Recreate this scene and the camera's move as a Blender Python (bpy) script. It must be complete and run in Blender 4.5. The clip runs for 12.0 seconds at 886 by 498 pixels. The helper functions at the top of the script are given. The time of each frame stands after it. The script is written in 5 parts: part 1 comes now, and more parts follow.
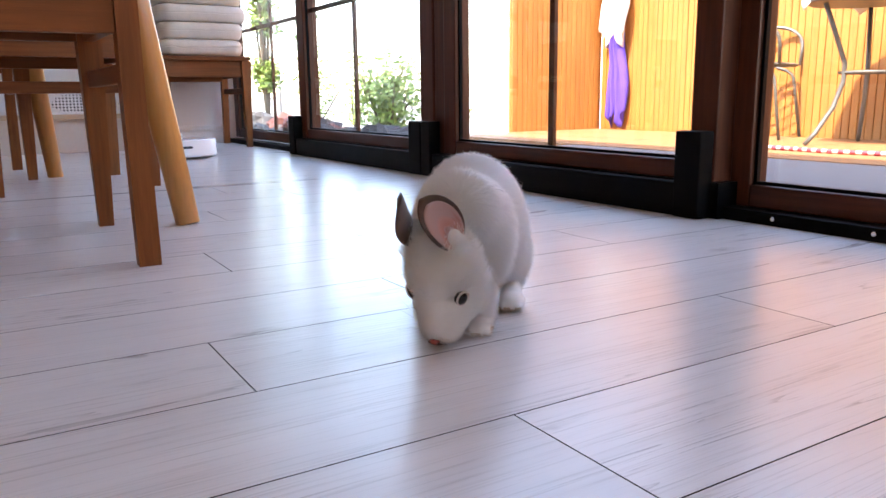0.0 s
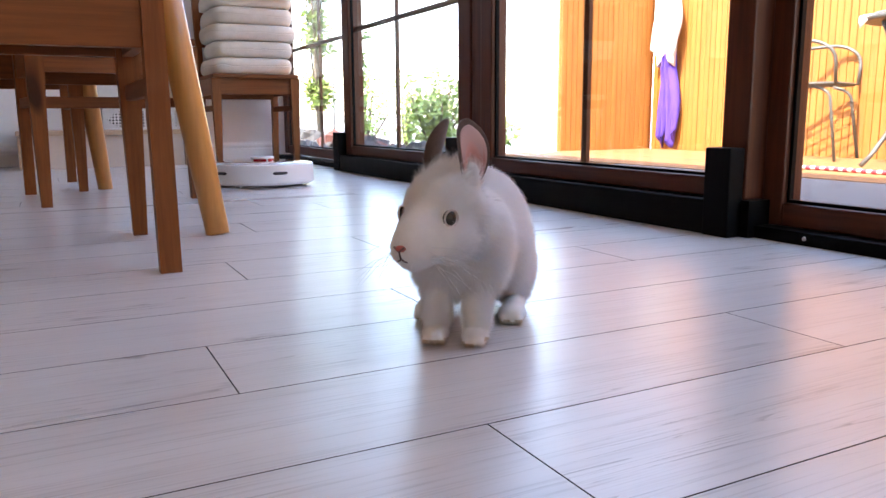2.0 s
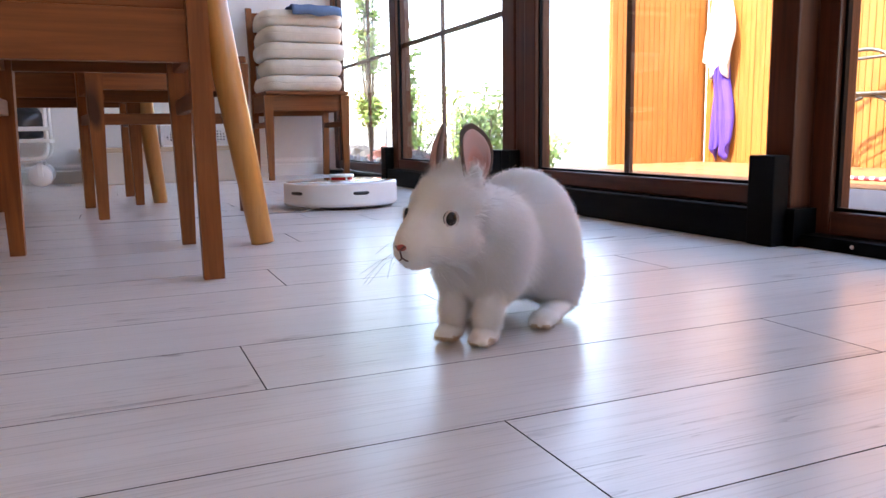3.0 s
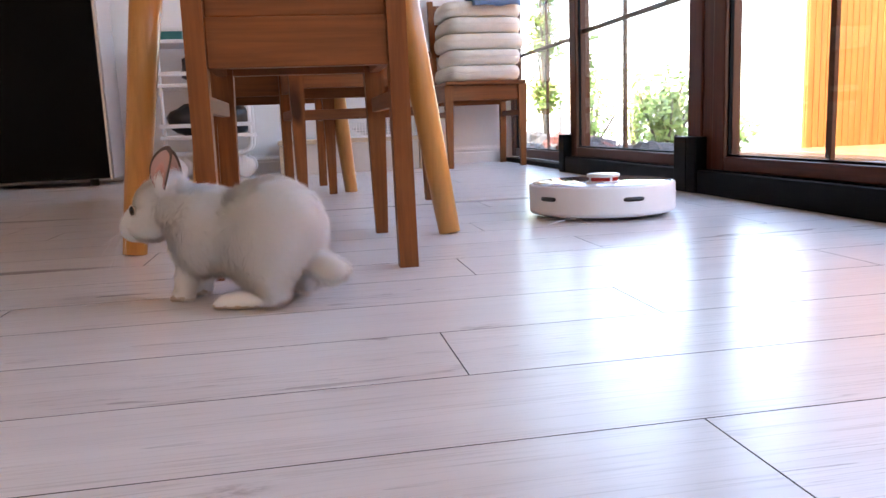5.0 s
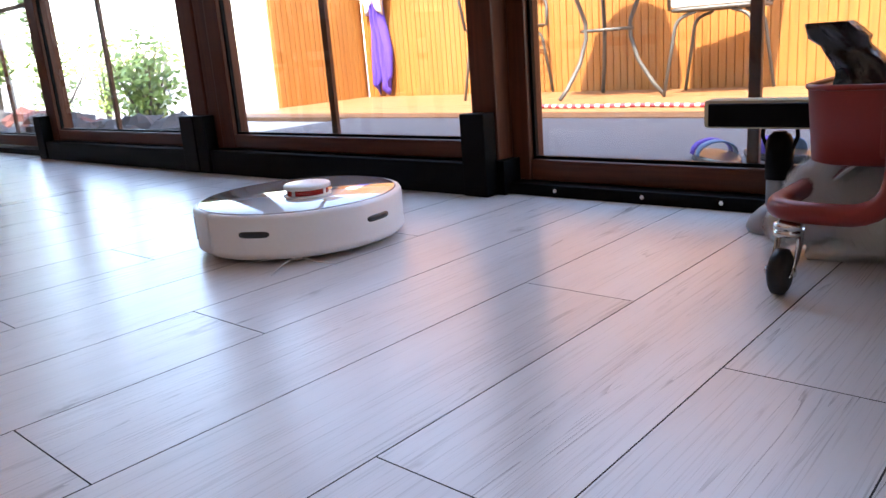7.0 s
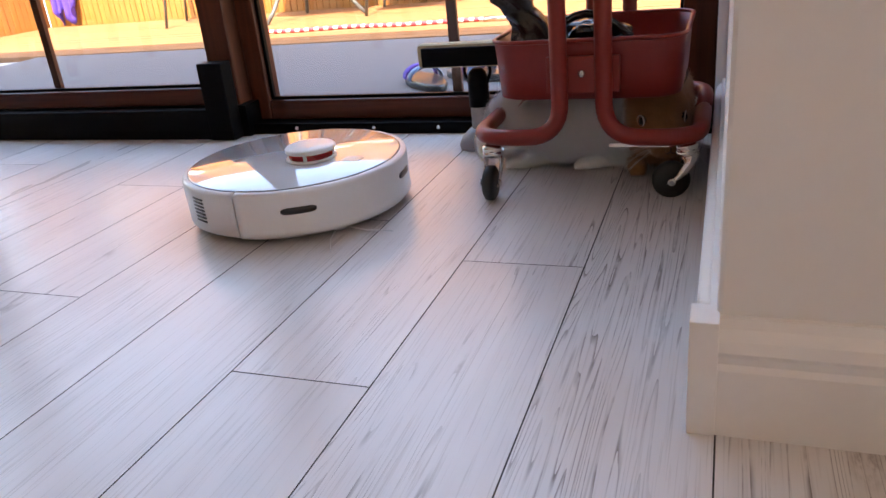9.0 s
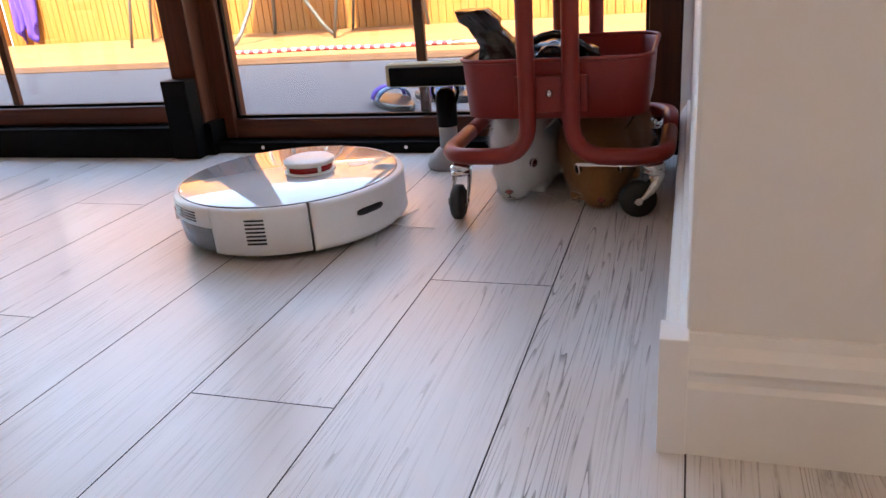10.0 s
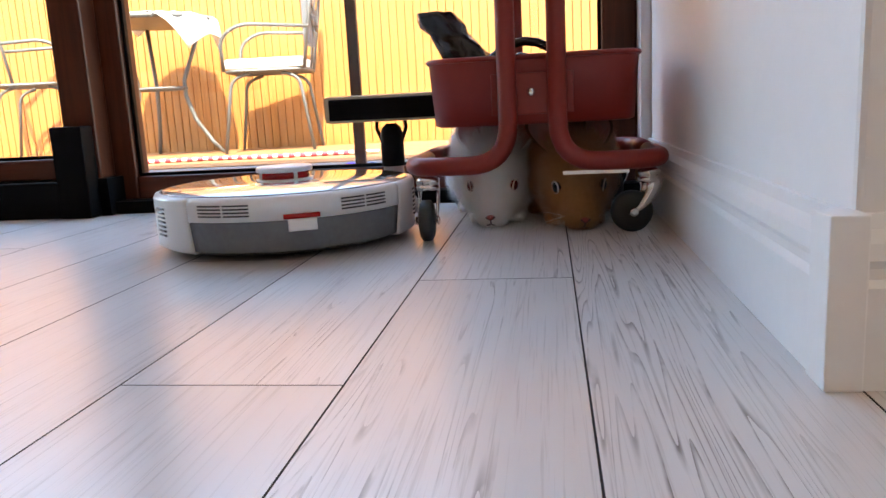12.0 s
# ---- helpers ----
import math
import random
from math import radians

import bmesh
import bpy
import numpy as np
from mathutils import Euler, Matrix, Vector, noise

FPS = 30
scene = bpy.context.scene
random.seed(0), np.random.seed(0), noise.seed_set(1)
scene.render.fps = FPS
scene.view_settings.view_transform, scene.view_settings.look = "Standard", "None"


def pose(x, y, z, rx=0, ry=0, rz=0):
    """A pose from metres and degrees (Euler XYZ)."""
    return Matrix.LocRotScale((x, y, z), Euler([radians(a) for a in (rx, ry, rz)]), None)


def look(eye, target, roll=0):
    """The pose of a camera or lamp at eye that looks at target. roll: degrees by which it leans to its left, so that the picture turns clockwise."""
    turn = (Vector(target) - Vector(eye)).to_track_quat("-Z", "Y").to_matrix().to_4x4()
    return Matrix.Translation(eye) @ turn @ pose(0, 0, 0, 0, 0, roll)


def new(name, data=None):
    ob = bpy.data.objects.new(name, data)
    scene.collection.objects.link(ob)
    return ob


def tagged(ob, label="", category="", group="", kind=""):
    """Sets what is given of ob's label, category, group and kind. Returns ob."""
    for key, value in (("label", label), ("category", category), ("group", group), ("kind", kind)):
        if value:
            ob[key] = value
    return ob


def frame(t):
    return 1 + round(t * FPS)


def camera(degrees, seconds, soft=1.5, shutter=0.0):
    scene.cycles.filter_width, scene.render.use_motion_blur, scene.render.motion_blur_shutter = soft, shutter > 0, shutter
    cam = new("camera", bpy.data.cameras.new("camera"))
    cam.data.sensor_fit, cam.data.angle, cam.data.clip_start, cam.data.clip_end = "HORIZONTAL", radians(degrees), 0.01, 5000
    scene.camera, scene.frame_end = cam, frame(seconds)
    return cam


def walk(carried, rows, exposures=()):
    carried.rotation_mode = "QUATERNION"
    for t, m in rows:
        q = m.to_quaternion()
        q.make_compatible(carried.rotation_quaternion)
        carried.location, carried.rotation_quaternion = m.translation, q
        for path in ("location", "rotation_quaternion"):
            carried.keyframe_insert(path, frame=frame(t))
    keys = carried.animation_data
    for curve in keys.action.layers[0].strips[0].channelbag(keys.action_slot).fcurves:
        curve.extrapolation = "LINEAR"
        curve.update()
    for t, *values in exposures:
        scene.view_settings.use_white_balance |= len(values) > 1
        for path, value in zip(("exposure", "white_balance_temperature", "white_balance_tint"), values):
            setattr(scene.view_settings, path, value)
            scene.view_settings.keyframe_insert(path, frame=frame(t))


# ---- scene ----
cam = camera(60.3, 12.0)
EXPOSURES = [(0.0, 4.7, 7400, 20), (2.5, 4.7, 7400, 20), (4.5, 5.05, 7600, 21), (5.5, 5.0, 7600, 21), (6.5, 4.5, 7100, 19), (7.5, 4.55, 7200, 18), (9.5, 4.8, 7700, 16), (10.5, 4.9, 7500, 13), (12.0, 4.95, 7200, 10)]
PATH = [
    (0, (0.0211, 0.0045, 0.2312), (1.0103, 1.6423, -0.1512), -0.7),
    (0.5, (0.0182, 0.0025, 0.2341), (0.9849, 1.654, -0.1483), -0.9),
    (1, (0.026, -0.0004, 0.237), (0.983, 1.6589, -0.1327), -1.2),
    (1.5, (0.0397, -0.0082, 0.2341), (0.9723, 1.6687, -0.119), -0.9),
    (2, (0.0699, -0.0248, 0.2214), (0.944, 1.6872, -0.1112), -0.4),
    (2.5, (0.0894, -0.0385, 0.2097), (0.902, 1.7096, -0.0878), -0.6),
    (4.5, (0.0641, -0.0619, 0.2185), (0.5245, 1.8082, -0.0956), -2.2),
    (5, (0.0563, -0.0677, 0.2244), (0.3938, 1.8277, -0.0907), -2.3),
    (5.5, (0.0592, -0.0658, 0.2224), (0.4709, 1.815, -0.0927), -1.8),
    (6, (0.0728, -0.0355, 0.2117), (0.8201, 1.7282, -0.1541), -1.9),
    (6.5, (0.0455, 0.0181, 0.2351), (1.1186, 1.5828, -0.2214), -2.3),
    (7, (0.0026, 0.0406, 0.2887), (1.3956, 1.3136, -0.2049), -4.5),
    (7.5, (-0.0735, 0.0308, 0.3258), (1.5478, 0.9527, -0.2488), -4.9),
    (9.5, (-0.1905, -0.0131, 0.3853), (1.4932, 0.622, -0.3697), -5.6),
    (10, (-0.1779, -0.0063, 0.3717), (1.542, 0.5751, -0.3434), -4.8),
    (10.5, (-0.1486, 0.0571, 0.3024), (1.6424, 0.5478, -0.2966), -4.2),
    (11, (-0.131, 0.1235, 0.2253), (1.7039, 0.5439, -0.2858), -2.9),
    (11.5, (-0.1135, 0.144, 0.1824), (1.7585, 0.4912, -0.2429), -2.6),
    (12, (-0.0959, 0.1527, 0.1668), (1.8014, 0.4288, -0.1951), -3.0),
]
walk(cam, [(t, look(eye, target, roll)) for t, eye, target, roll in PATH], EXPOSURES)

SKY, SUN, FILL_SIDE = 0.085, 0.9, 1.8

# ---- light ----
world = bpy.data.worlds.new("sky")
scene.world = world
world.use_nodes = True
wn = world.node_tree
wn.nodes.clear()
sky = wn.nodes.new("ShaderNodeTexSky")
sky.sky_type = "NISHITA"
sky.sun_disc = False
sky.sun_elevation = radians(57.7)
sky.sun_rotation = radians(-106.7)
sky.dust_density = 1.0
bg = wn.nodes.new("ShaderNodeBackground")
bg.inputs[1].default_value = SKY
wo = wn.nodes.new("ShaderNodeOutputWorld")
wn.links.new(sky.outputs[0], bg.inputs[0])
wn.links.new(bg.outputs[0], wo.inputs[0])
sun_data = bpy.data.lights.new("sun", "SUN")
sun_data.energy, sun_data.angle, sun_data.color = SUN, radians(0.6), (1.0, 0.95, 0.86)
new("sun", sun_data).matrix_world = look((-10.0, -3.0, 16.5), (0, 0, 0))
# Added fill lamp in an unseen opening past the corner, brightening the room.
lamp = bpy.data.lights.new("side_fill", "AREA")
lamp.shape, lamp.size, lamp.size_y, lamp.energy, lamp.color = "RECTANGLE", 0.95, 1.05, FILL_SIDE, (1.0, 0.93, 0.89)
new("side_fill", lamp).matrix_world = look((1.21, -1.8, 1.45), (-1.0, -1.8, 1.2))


# ---- materials ----
def material(name, color, rough=0.5, metal=0.0):
    m = bpy.data.materials.new(name)
    m.use_nodes = True
    b = m.node_tree.nodes["Principled BSDF"]
    b.inputs["Base Color"].default_value = (*color, 1)
    b.inputs["Roughness"].default_value = rough
    b.inputs["Metallic"].default_value = metal
    return m, m.node_tree, b


def node(tree, kind, **values):
    n = tree.nodes.new(kind)
    for key, value in values.items():
        n.inputs[key].default_value = value
    return n


def ramp(tree, source, stops):
    r = tree.nodes.new("ShaderNodeValToRGB")
    while len(r.color_ramp.elements) < len(stops):
        r.color_ramp.elements.new(0.5)
    for e, (p, c) in zip(r.color_ramp.elements, stops):
        e.position = p
        e.color = (*c, 1) if len(c) == 3 else c
    tree.links.new(source, r.inputs[0])
    return r.outputs[0]


def mixed(tree, a, b, factor, blend="MIX"):
    n = tree.nodes.new("ShaderNodeMix")
    n.data_type, n.blend_type = "RGBA", blend
    for value, slot in ((factor, n.inputs[0]), (a, n.inputs[6]), (b, n.inputs[7])):
        if hasattr(value, "is_output"):
            tree.links.new(value, slot)
        else:
            slot.default_value = value if isinstance(value, float) else (*value, 1)
    return n.outputs[2]


def coords(tree, scale=(1, 1, 1), shift_random=0.0, space="Object"):
    tc = tree.nodes.new("ShaderNodeTexCoord")
    mp = tree.nodes.new("ShaderNodeMapping")
    mp.inputs["Scale"].default_value = scale
    tree.links.new(tc.outputs[space], mp.inputs[0])
    if shift_random:
        info = tree.nodes.new("ShaderNodeObjectInfo")
        comb = node(tree, "ShaderNodeVectorMath")
        comb.operation = "SCALE"
        comb.inputs[0].default_value = (shift_random, shift_random * 0.7, shift_random * 1.3)
        tree.links.new(info.outputs["Random"], comb.inputs["Scale"])
        tree.links.new(comb.outputs[0], mp.inputs["Location"])
    return mp.outputs[0]


def noise_tex(tree, vec, scale, detail=4.0, rough=0.6, distort=0.0):
    n = node(tree, "ShaderNodeTexNoise", Scale=scale, Detail=detail, Roughness=rough, Distortion=distort)
    tree.links.new(vec, n.inputs["Vector"])
    return n.outputs["Fac"]


def bump(tree, b, height, strength=0.2, distance=0.002):
    n = node(tree, "ShaderNodeBump", Strength=strength, Distance=distance)
    tree.links.new(height, n.inputs["Height"])
    tree.links.new(n.outputs[0], b.inputs["Normal"])


def wood(name, light, dark, axis=0, rough=0.4, scale=1.0, knots=True, contrast=0.6):
    m, t, b = material(name, light, rough)
    s = [26 * scale] * 3
    s[axis] = 1.6 * scale
    v = coords(t, s, 7.0)
    g = noise_tex(t, v, 1.4, 6, 0.65, 1.2)
    col = ramp(t, g, [(0.3, dark), (0.3 + 0.4 * contrast, [0.5 * (p + q) for p, q in zip(light, dark)]), (0.78, light)])
    s2 = [90 * scale] * 3
    s2[axis] = 3 * scale
    fine = noise_tex(t, coords(t, s2, 3.0), 1.5, 3, 0.6)
    col = mixed(t, col, ramp(t, fine, [(0.35, [c * 0.7 for c in dark]), (0.6, light)]), 0.25)
    if knots:
        s3 = [9 * scale] * 3
        s3[axis] = 4 * scale
        k = noise_tex(t, coords(t, s3, 11.0), 1.0, 1, 0.5)
        col = mixed(t, col, [c * 0.3 for c in dark], ramp(t, k, [(0.72, (0, 0, 0)), (0.8, (1, 1, 1))]))
    t.links.new(col, b.inputs["Base Color"])
    bump(t, b, fine, 0.12, 0.001)
    return m


def plain(name, color, rough=0.5, metal=0.0, vary=0.12, size=12.0, relief=0.05):
    m, t, b = material(name, color, rough, metal)
    v = coords(t)
    n1 = noise_tex(t, v, size, 5, 0.6)
    n2 = noise_tex(t, v, size * 9, 3, 0.6)
    lo = [c * (1 - vary) for c in color]
    hi = [min(1, c * (1 + vary * 0.6)) for c in color]
    col = mixed(t, ramp(t, n1, [(0.3, lo), (0.7, hi)]), ramp(t, n2, [(0.3, lo), (0.7, hi)]), 0.4)
    t.links.new(col, b.inputs["Base Color"])
    r = node(t, "ShaderNodeMapRange")
    r.inputs["To Min"].default_value, r.inputs["To Max"].default_value = max(0.02, rough * 0.85), min(1, rough * 1.15)
    t.links.new(n1, r.inputs[0])
    t.links.new(r.outputs[0], b.inputs["Roughness"])
    if relief:
        bump(t, b, n2, relief, 0.001)
    return m


def floor_material(name, worn):
    """Whitewashed pine laminate: pale boards, thin broken grain lines, small knots, satin sheen. worn: how strongly the grain shows."""
    m, t, b = material(name, (0.66, 0.63, 0.60), 0.3)
    broad = noise_tex(t, coords(t, (1.3, 12, 12), 40.0), 1.0, 4, 0.6, 0.6)
    col = ramp(t, broad, [(0.28, (0.60, 0.565, 0.545)), (0.5, (0.675, 0.645, 0.625)), (0.72, (0.72, 0.695, 0.68))])
    fine = noise_tex(t, coords(t, (7.0, 420, 420), 40.0), 1.0, 3, 0.6, 0.4)
    col = mixed(t, col, (0.47, 0.435, 0.41), ramp(t, fine, [(0.30, (0.8, 0.8, 0.8)), (0.46, (0, 0, 0))]))
    patch = noise_tex(t, coords(t, (2.2, 13, 13), 23.0), 1.0, 3, 0.55)
    where = ramp(t, patch, [(0.47 - 0.13 * worn, (0.0, 0.0, 0.0)), (0.60 - 0.12 * worn, (1, 1, 1))])
    swell = noise_tex(t, coords(t, (0.55, 15, 15), 40.0), 1.0, 3.0, 0.5, 0.2)
    count = node(t, "ShaderNodeMath")
    count.operation = "MULTIPLY"
    count.inputs[1].default_value = 22.0 + 12.0 * worn
    t.links.new(swell, count.inputs[0])
    rings = node(t, "ShaderNodeMath")
    rings.operation = "FRACT"
    t.links.new(count.outputs[0], rings.inputs[0])
    line = ramp(t, rings.outputs[0], [(0.0, (1, 1, 1)), (0.20 + 0.06 * worn, (0, 0, 0))])
    broken = ramp(t, noise_tex(t, coords(t, (16, 70, 70), 9.0), 1.0, 3, 0.7), [(0.42 - 0.06 * worn, (0.1, 0.1, 0.1)), (0.56, (1, 1, 1))])
    mask = mixed(t, mixed(t, where, line, 1.0, "MULTIPLY"), broken, 1.0, "MULTIPLY")
    own = t.nodes.new("ShaderNodeObjectInfo")
    amount = ramp(t, own.outputs["Random"], [(0.0, (0.4, 0.4, 0.4)), (0.6, (0.75, 0.75, 0.75)), (0.9, (1, 1, 1))])
    mask = mixed(t, mask, amount, 1.0 - worn, "MULTIPLY")
    col = mixed(t, col, (0.15, 0.12, 0.105), mask)
    vor = node(t, "ShaderNodeTexVoronoi", Scale=1.0)
    t.links.new(coords(t, (3.4, 8.5, 8.5), 31.0), vor.inputs["Vector"])
    curl = noise_tex(t, coords(t, (60, 160, 160), 31.0), 1.0, 3, 0.6)
    spot = ramp(t, vor.outputs["Distance"], [(0.03, (0.85, 0.85, 0.85)), (0.12, (0, 0, 0))])
    col = mixed(t, col, (0.22, 0.18, 0.16), mixed(t, spot, ramp(t, curl, [(0.42, (0, 0, 0)), (0.60, (1, 1, 1))]), 0.85, "MULTIPLY"))
    tone = ramp(t, own.outputs["Random"], [(0.0, (0.93, 0.92, 0.91)), (1.0, (1, 1, 1))])
    col = mixed(t, col, tone, 1.0, "MULTIPLY")
    t.links.new(col, b.inputs["Base Color"])
    r = node(t, "ShaderNodeMapRange")
    r.inputs["To Min"].default_value, r.inputs["To Max"].default_value = 0.24, 0.34
    t.links.new(broad, r.inputs[0])
    t.links.new(r.outputs[0], b.inputs["Roughness"])
    b.inputs["Specular IOR Level"].default_value = 0.6
    b.inputs["Coat Weight"].default_value = 0.15
    b.inputs["Coat Roughness"].default_value = 0.22
    bump(t, b, mixed(t, fine, (0, 0, 0), mask), 0.10, 0.0008)
    return m


def glass_material():
    m = bpy.data.materials.new("window_glass")
    m.use_nodes = True
    t = m.node_tree
    t.nodes.clear()
    o = t.nodes.new("ShaderNodeOutputMaterial")
    mix = t.nodes.new("ShaderNodeMixShader")
    clear = node(t, "ShaderNodeBsdfTransparent", Color=(0.93, 0.96, 0.95, 1))
    gloss = node(t, "ShaderNodeBsdfGlossy", Roughness=0.0)
    facing = node(t, "ShaderNodeLayerWeight", Blend=0.5)
    power = node(t, "ShaderNodeMath")
    power.operation = "POWER"
    power.inputs[1].default_value = 5.0
    scaled = node(t, "ShaderNodeMath")
    scaled.operation = "MULTIPLY_ADD"
    scaled.inputs[1].default_value, scaled.inputs[2].default_value = 0.75, 0.035
    t.links.new(facing.outputs["Facing"], power.inputs[0])
    t.links.new(power.outputs[0], scaled.inputs[0])
    t.links.new(scaled.outputs[0], mix.inputs[0])
    t.links.new(clear.outputs[0], mix.inputs[1])
    t.links.new(gloss.outputs[0], mix.inputs[2])
    t.links.new(mix.outputs[0], o.inputs[0])
    return m


def leaf_material(name, a, c):
    m, t, b = material(name, a, 0.5)
    geo = t.nodes.new("ShaderNodeNewGeometry")
    t.links.new(ramp(t, geo.outputs["Random Per Island"], [(0.0, a), (1.0, c)]), b.inputs["Base Color"])
    b.inputs["Transmission Weight"].default_value = 0.0
    return m


def fur_material(name, a, c, rough=0.85):
    m, t, b = material(name, a, rough)
    v = coords(t)
    n = noise_tex(t, v, 22, 4, 0.6)
    n2 = noise_tex(t, v, 160, 2, 0.6)
    col = mixed(t, ramp(t, n, [(0.3, c), (0.65, a)]), ramp(t, n2, [(0.3, c), (0.6, a)]), 0.35)
    t.links.new(col, b.inputs["Base Color"])
    b.inputs["Sheen Weight"].default_value = 0.25
    b.inputs["Sheen Roughness"].default_value = 0.5
    b.inputs["Subsurface Weight"].default_value = 0.15
    b.inputs["Subsurface Radius"].default_value = (0.01, 0.007, 0.005)
    b.inputs["Specular IOR Level"].default_value = 0.15
    return m


FLOOR = floor_material("whitewashed_laminate", 0.0)
FLOOR_WORN = floor_material("deep_grained_laminate", 1.0)
JOINT = plain("dark_groove", (0.035, 0.028, 0.024), 0.7, relief=0)
GLASS = glass_material()
WALL = plain("painted_wall", (0.82, 0.81, 0.795), 0.6, vary=0.03, size=5, relief=0.08)
CEIL = plain("ceiling_paint", (0.85, 0.84, 0.825), 0.8, vary=0.02, size=4, relief=0.05)
SKIRT = plain("white_gloss_paint", (0.85, 0.845, 0.83), 0.4, vary=0.03, size=9, relief=0.05)
CREAM = plain("warm_cream_paint", (0.60, 0.52, 0.45), 0.6, vary=0.06, size=5, relief=0.08)
SUB = plain("dark_joint", (0.04, 0.032, 0.028), 0.9, relief=0)
FRAME = wood("mahogany_window_frame", (0.12, 0.036, 0.016), (0.05, 0.014, 0.008), 2, 0.32, 0.8, False)
FRAME_Y = wood("mahogany_window_rail", (0.12, 0.036, 0.016), (0.05, 0.014, 0.008), 1, 0.32, 0.8, False)
BLACK = plain("black_track_plastic", (0.0022, 0.0022, 0.0026), 0.5, vary=0.25, size=20, relief=0.04)
PINE_Z = wood("stained_pine_upright", (0.29, 0.1, 0.026), (0.16, 0.048, 0.013), 2, 0.46, 1.0)
PINE_X = wood("stained_pine_rail", (0.27, 0.09, 0.024), (0.14, 0.042, 0.012), 0, 0.46, 1.0)
PINE_Y = wood("stained_pine_side_rail", (0.29, 0.1, 0.026), (0.16, 0.048, 0.013), 1, 0.46, 1.0)
BEECH = wood("varnished_light_wood", (0.58, 0.285, 0.078), (0.45, 0.2, 0.05), 2, 0.3, 0.8, False)
for dull, level in ((BLACK, 0.08), (PINE_X, 0.25), (PINE_Y, 0.25), (PINE_Z, 0.25), (FRAME, 0.2), (FRAME_Y, 0.2)):
    dull.node_tree.nodes["Principled BSDF"].inputs["Specular IOR Level"].default_value = level
CUSHION = plain("natural_cotton", (0.72, 0.66, 0.56), 0.9, vary=0.1, size=25, relief=0.4)
DENIM = plain("blue_denim", (0.12, 0.2, 0.34), 0.9, vary=0.25, size=40, relief=0.4)
FENCE = wood("orange_stained_larch", (0.46, 0.19, 0.04), (0.3, 0.105, 0.02), 2, 0.6, 0.6, True, 0.5)
DECK = wood("weathered_deck_wood", (0.30, 0.14, 0.05), (0.19, 0.08, 0.03), 1, 0.65, 0.5, True, 0.5)
RUG = plain("grey_woven_rug", (0.12, 0.12, 0.124), 0.95, vary=0.25, size=60, relief=0.5)
CONCRETE = plain("pale_paving", (0.5, 0.48, 0.45), 0.9, vary=0.15, size=6, relief=0.3)
GRAVEL = plain("pale_gravel", (0.33, 0.32, 0.30), 0.95, vary=0.25, size=14, relief=0.6)
RENDERED = plain("white_render", (0.82, 0.82, 0.80), 0.9, vary=0.04, size=4, relief=0.2)
GRASS = plain("lawn_ground", (0.12, 0.16, 0.05), 0.95, vary=0.4, size=3, relief=0.4)
STEEL = plain("grey_wrought_steel", (0.12, 0.115, 0.105), 0.5, 0.3, vary=0.2, size=40)
FRIDGE = plain("gloss_black_enamel", (0.003, 0.003, 0.003), 0.25, vary=0.2, size=5, relief=0)
FRIDGE.node_tree.nodes["Principled BSDF"].inputs["Specular IOR Level"].default_value = 0.06
FRIDGE_SIDE = plain("pale_grey_enamel", (0.55, 0.54, 0.53), 0.45, vary=0.05, size=5, relief=0)
CHROME = plain("chrome", (0.7, 0.69, 0.67), 0.16, 1.0, vary=0.08, size=30, relief=0)
RED = plain("red_powder_coat", (0.24, 0.018, 0.010), 0.42, vary=0.1, size=18, relief=0.05)
RUBBER = plain("black_rubber", (0.015, 0.015, 0.015), 0.5, vary=0.25, size=40)
BAG = plain("black_bin_liner", (0.012, 0.01, 0.01), 0.16, vary=0.3, size=30, relief=0.5)
WHITE = plain("white_plastic", (0.78, 0.78, 0.77), 0.3, vary=0.03, size=15, relief=0.02)
TOPGLOSS = plain("white_gloss_plate", (0.66, 0.66, 0.66), 0.05, vary=0.02, size=8, relief=0)
TOPGLOSS.node_tree.nodes["Principled BSDF"].inputs["Coat Weight"].default_value = 1.0
TOPGLOSS.node_tree.nodes["Principled BSDF"].inputs["Coat Roughness"].default_value = 0.02
TOPGLOSS.node_tree.nodes["Principled BSDF"].inputs["Coat IOR"].default_value = 2.0
SMOKE = plain("grey_translucent_bin", (0.16, 0.17, 0.18), 0.22, vary=0.2, size=14, relief=0)
REDGLASS = plain("red_sensor_window", (0.42, 0.01, 0.012), 0.12, vary=0.1, size=20, relief=0)
DARK = plain("dark_plastic", (0.02, 0.02, 0.022), 0.3, vary=0.2, size=30)
GREY = plain("grey_plastic", (0.28, 0.29, 0.3), 0.4, vary=0.1, size=30)
FLEECE = plain("cream_mop_fleece", (0.5, 0.44, 0.28), 0.95, vary=0.2, size=60, relief=0.6)
PURPLE = plain("purple_towelling", (0.10, 0.05, 0.38), 0.95, vary=0.2, size=60, relief=0.5)
LINEN = plain("white_towelling", (0.75, 0.72, 0.68), 0.95, vary=0.1, size=60, relief=0.5)
CORD_RED = plain("red_cord", (0.5, 0.05, 0.07), 0.8, vary=0.2, size=40)
CORD_WHITE = plain("white_cord", (0.75, 0.7, 0.66), 0.8, vary=0.2, size=40)
ROCK = plain("garden_rock", (0.09, 0.085, 0.085), 0.9, vary=0.35, size=9, relief=0.6)
ROCK_RED = plain("reddish_rock", (0.17, 0.06, 0.05), 0.9, vary=0.35, size=9, relief=0.6)
LEAF = leaf_material("leaf_green", (0.11, 0.19, 0.03), (0.24, 0.33, 0.07))
BARK = plain("bark", (0.12, 0.09, 0.065), 0.9, vary=0.35, size=25, relief=0.7)
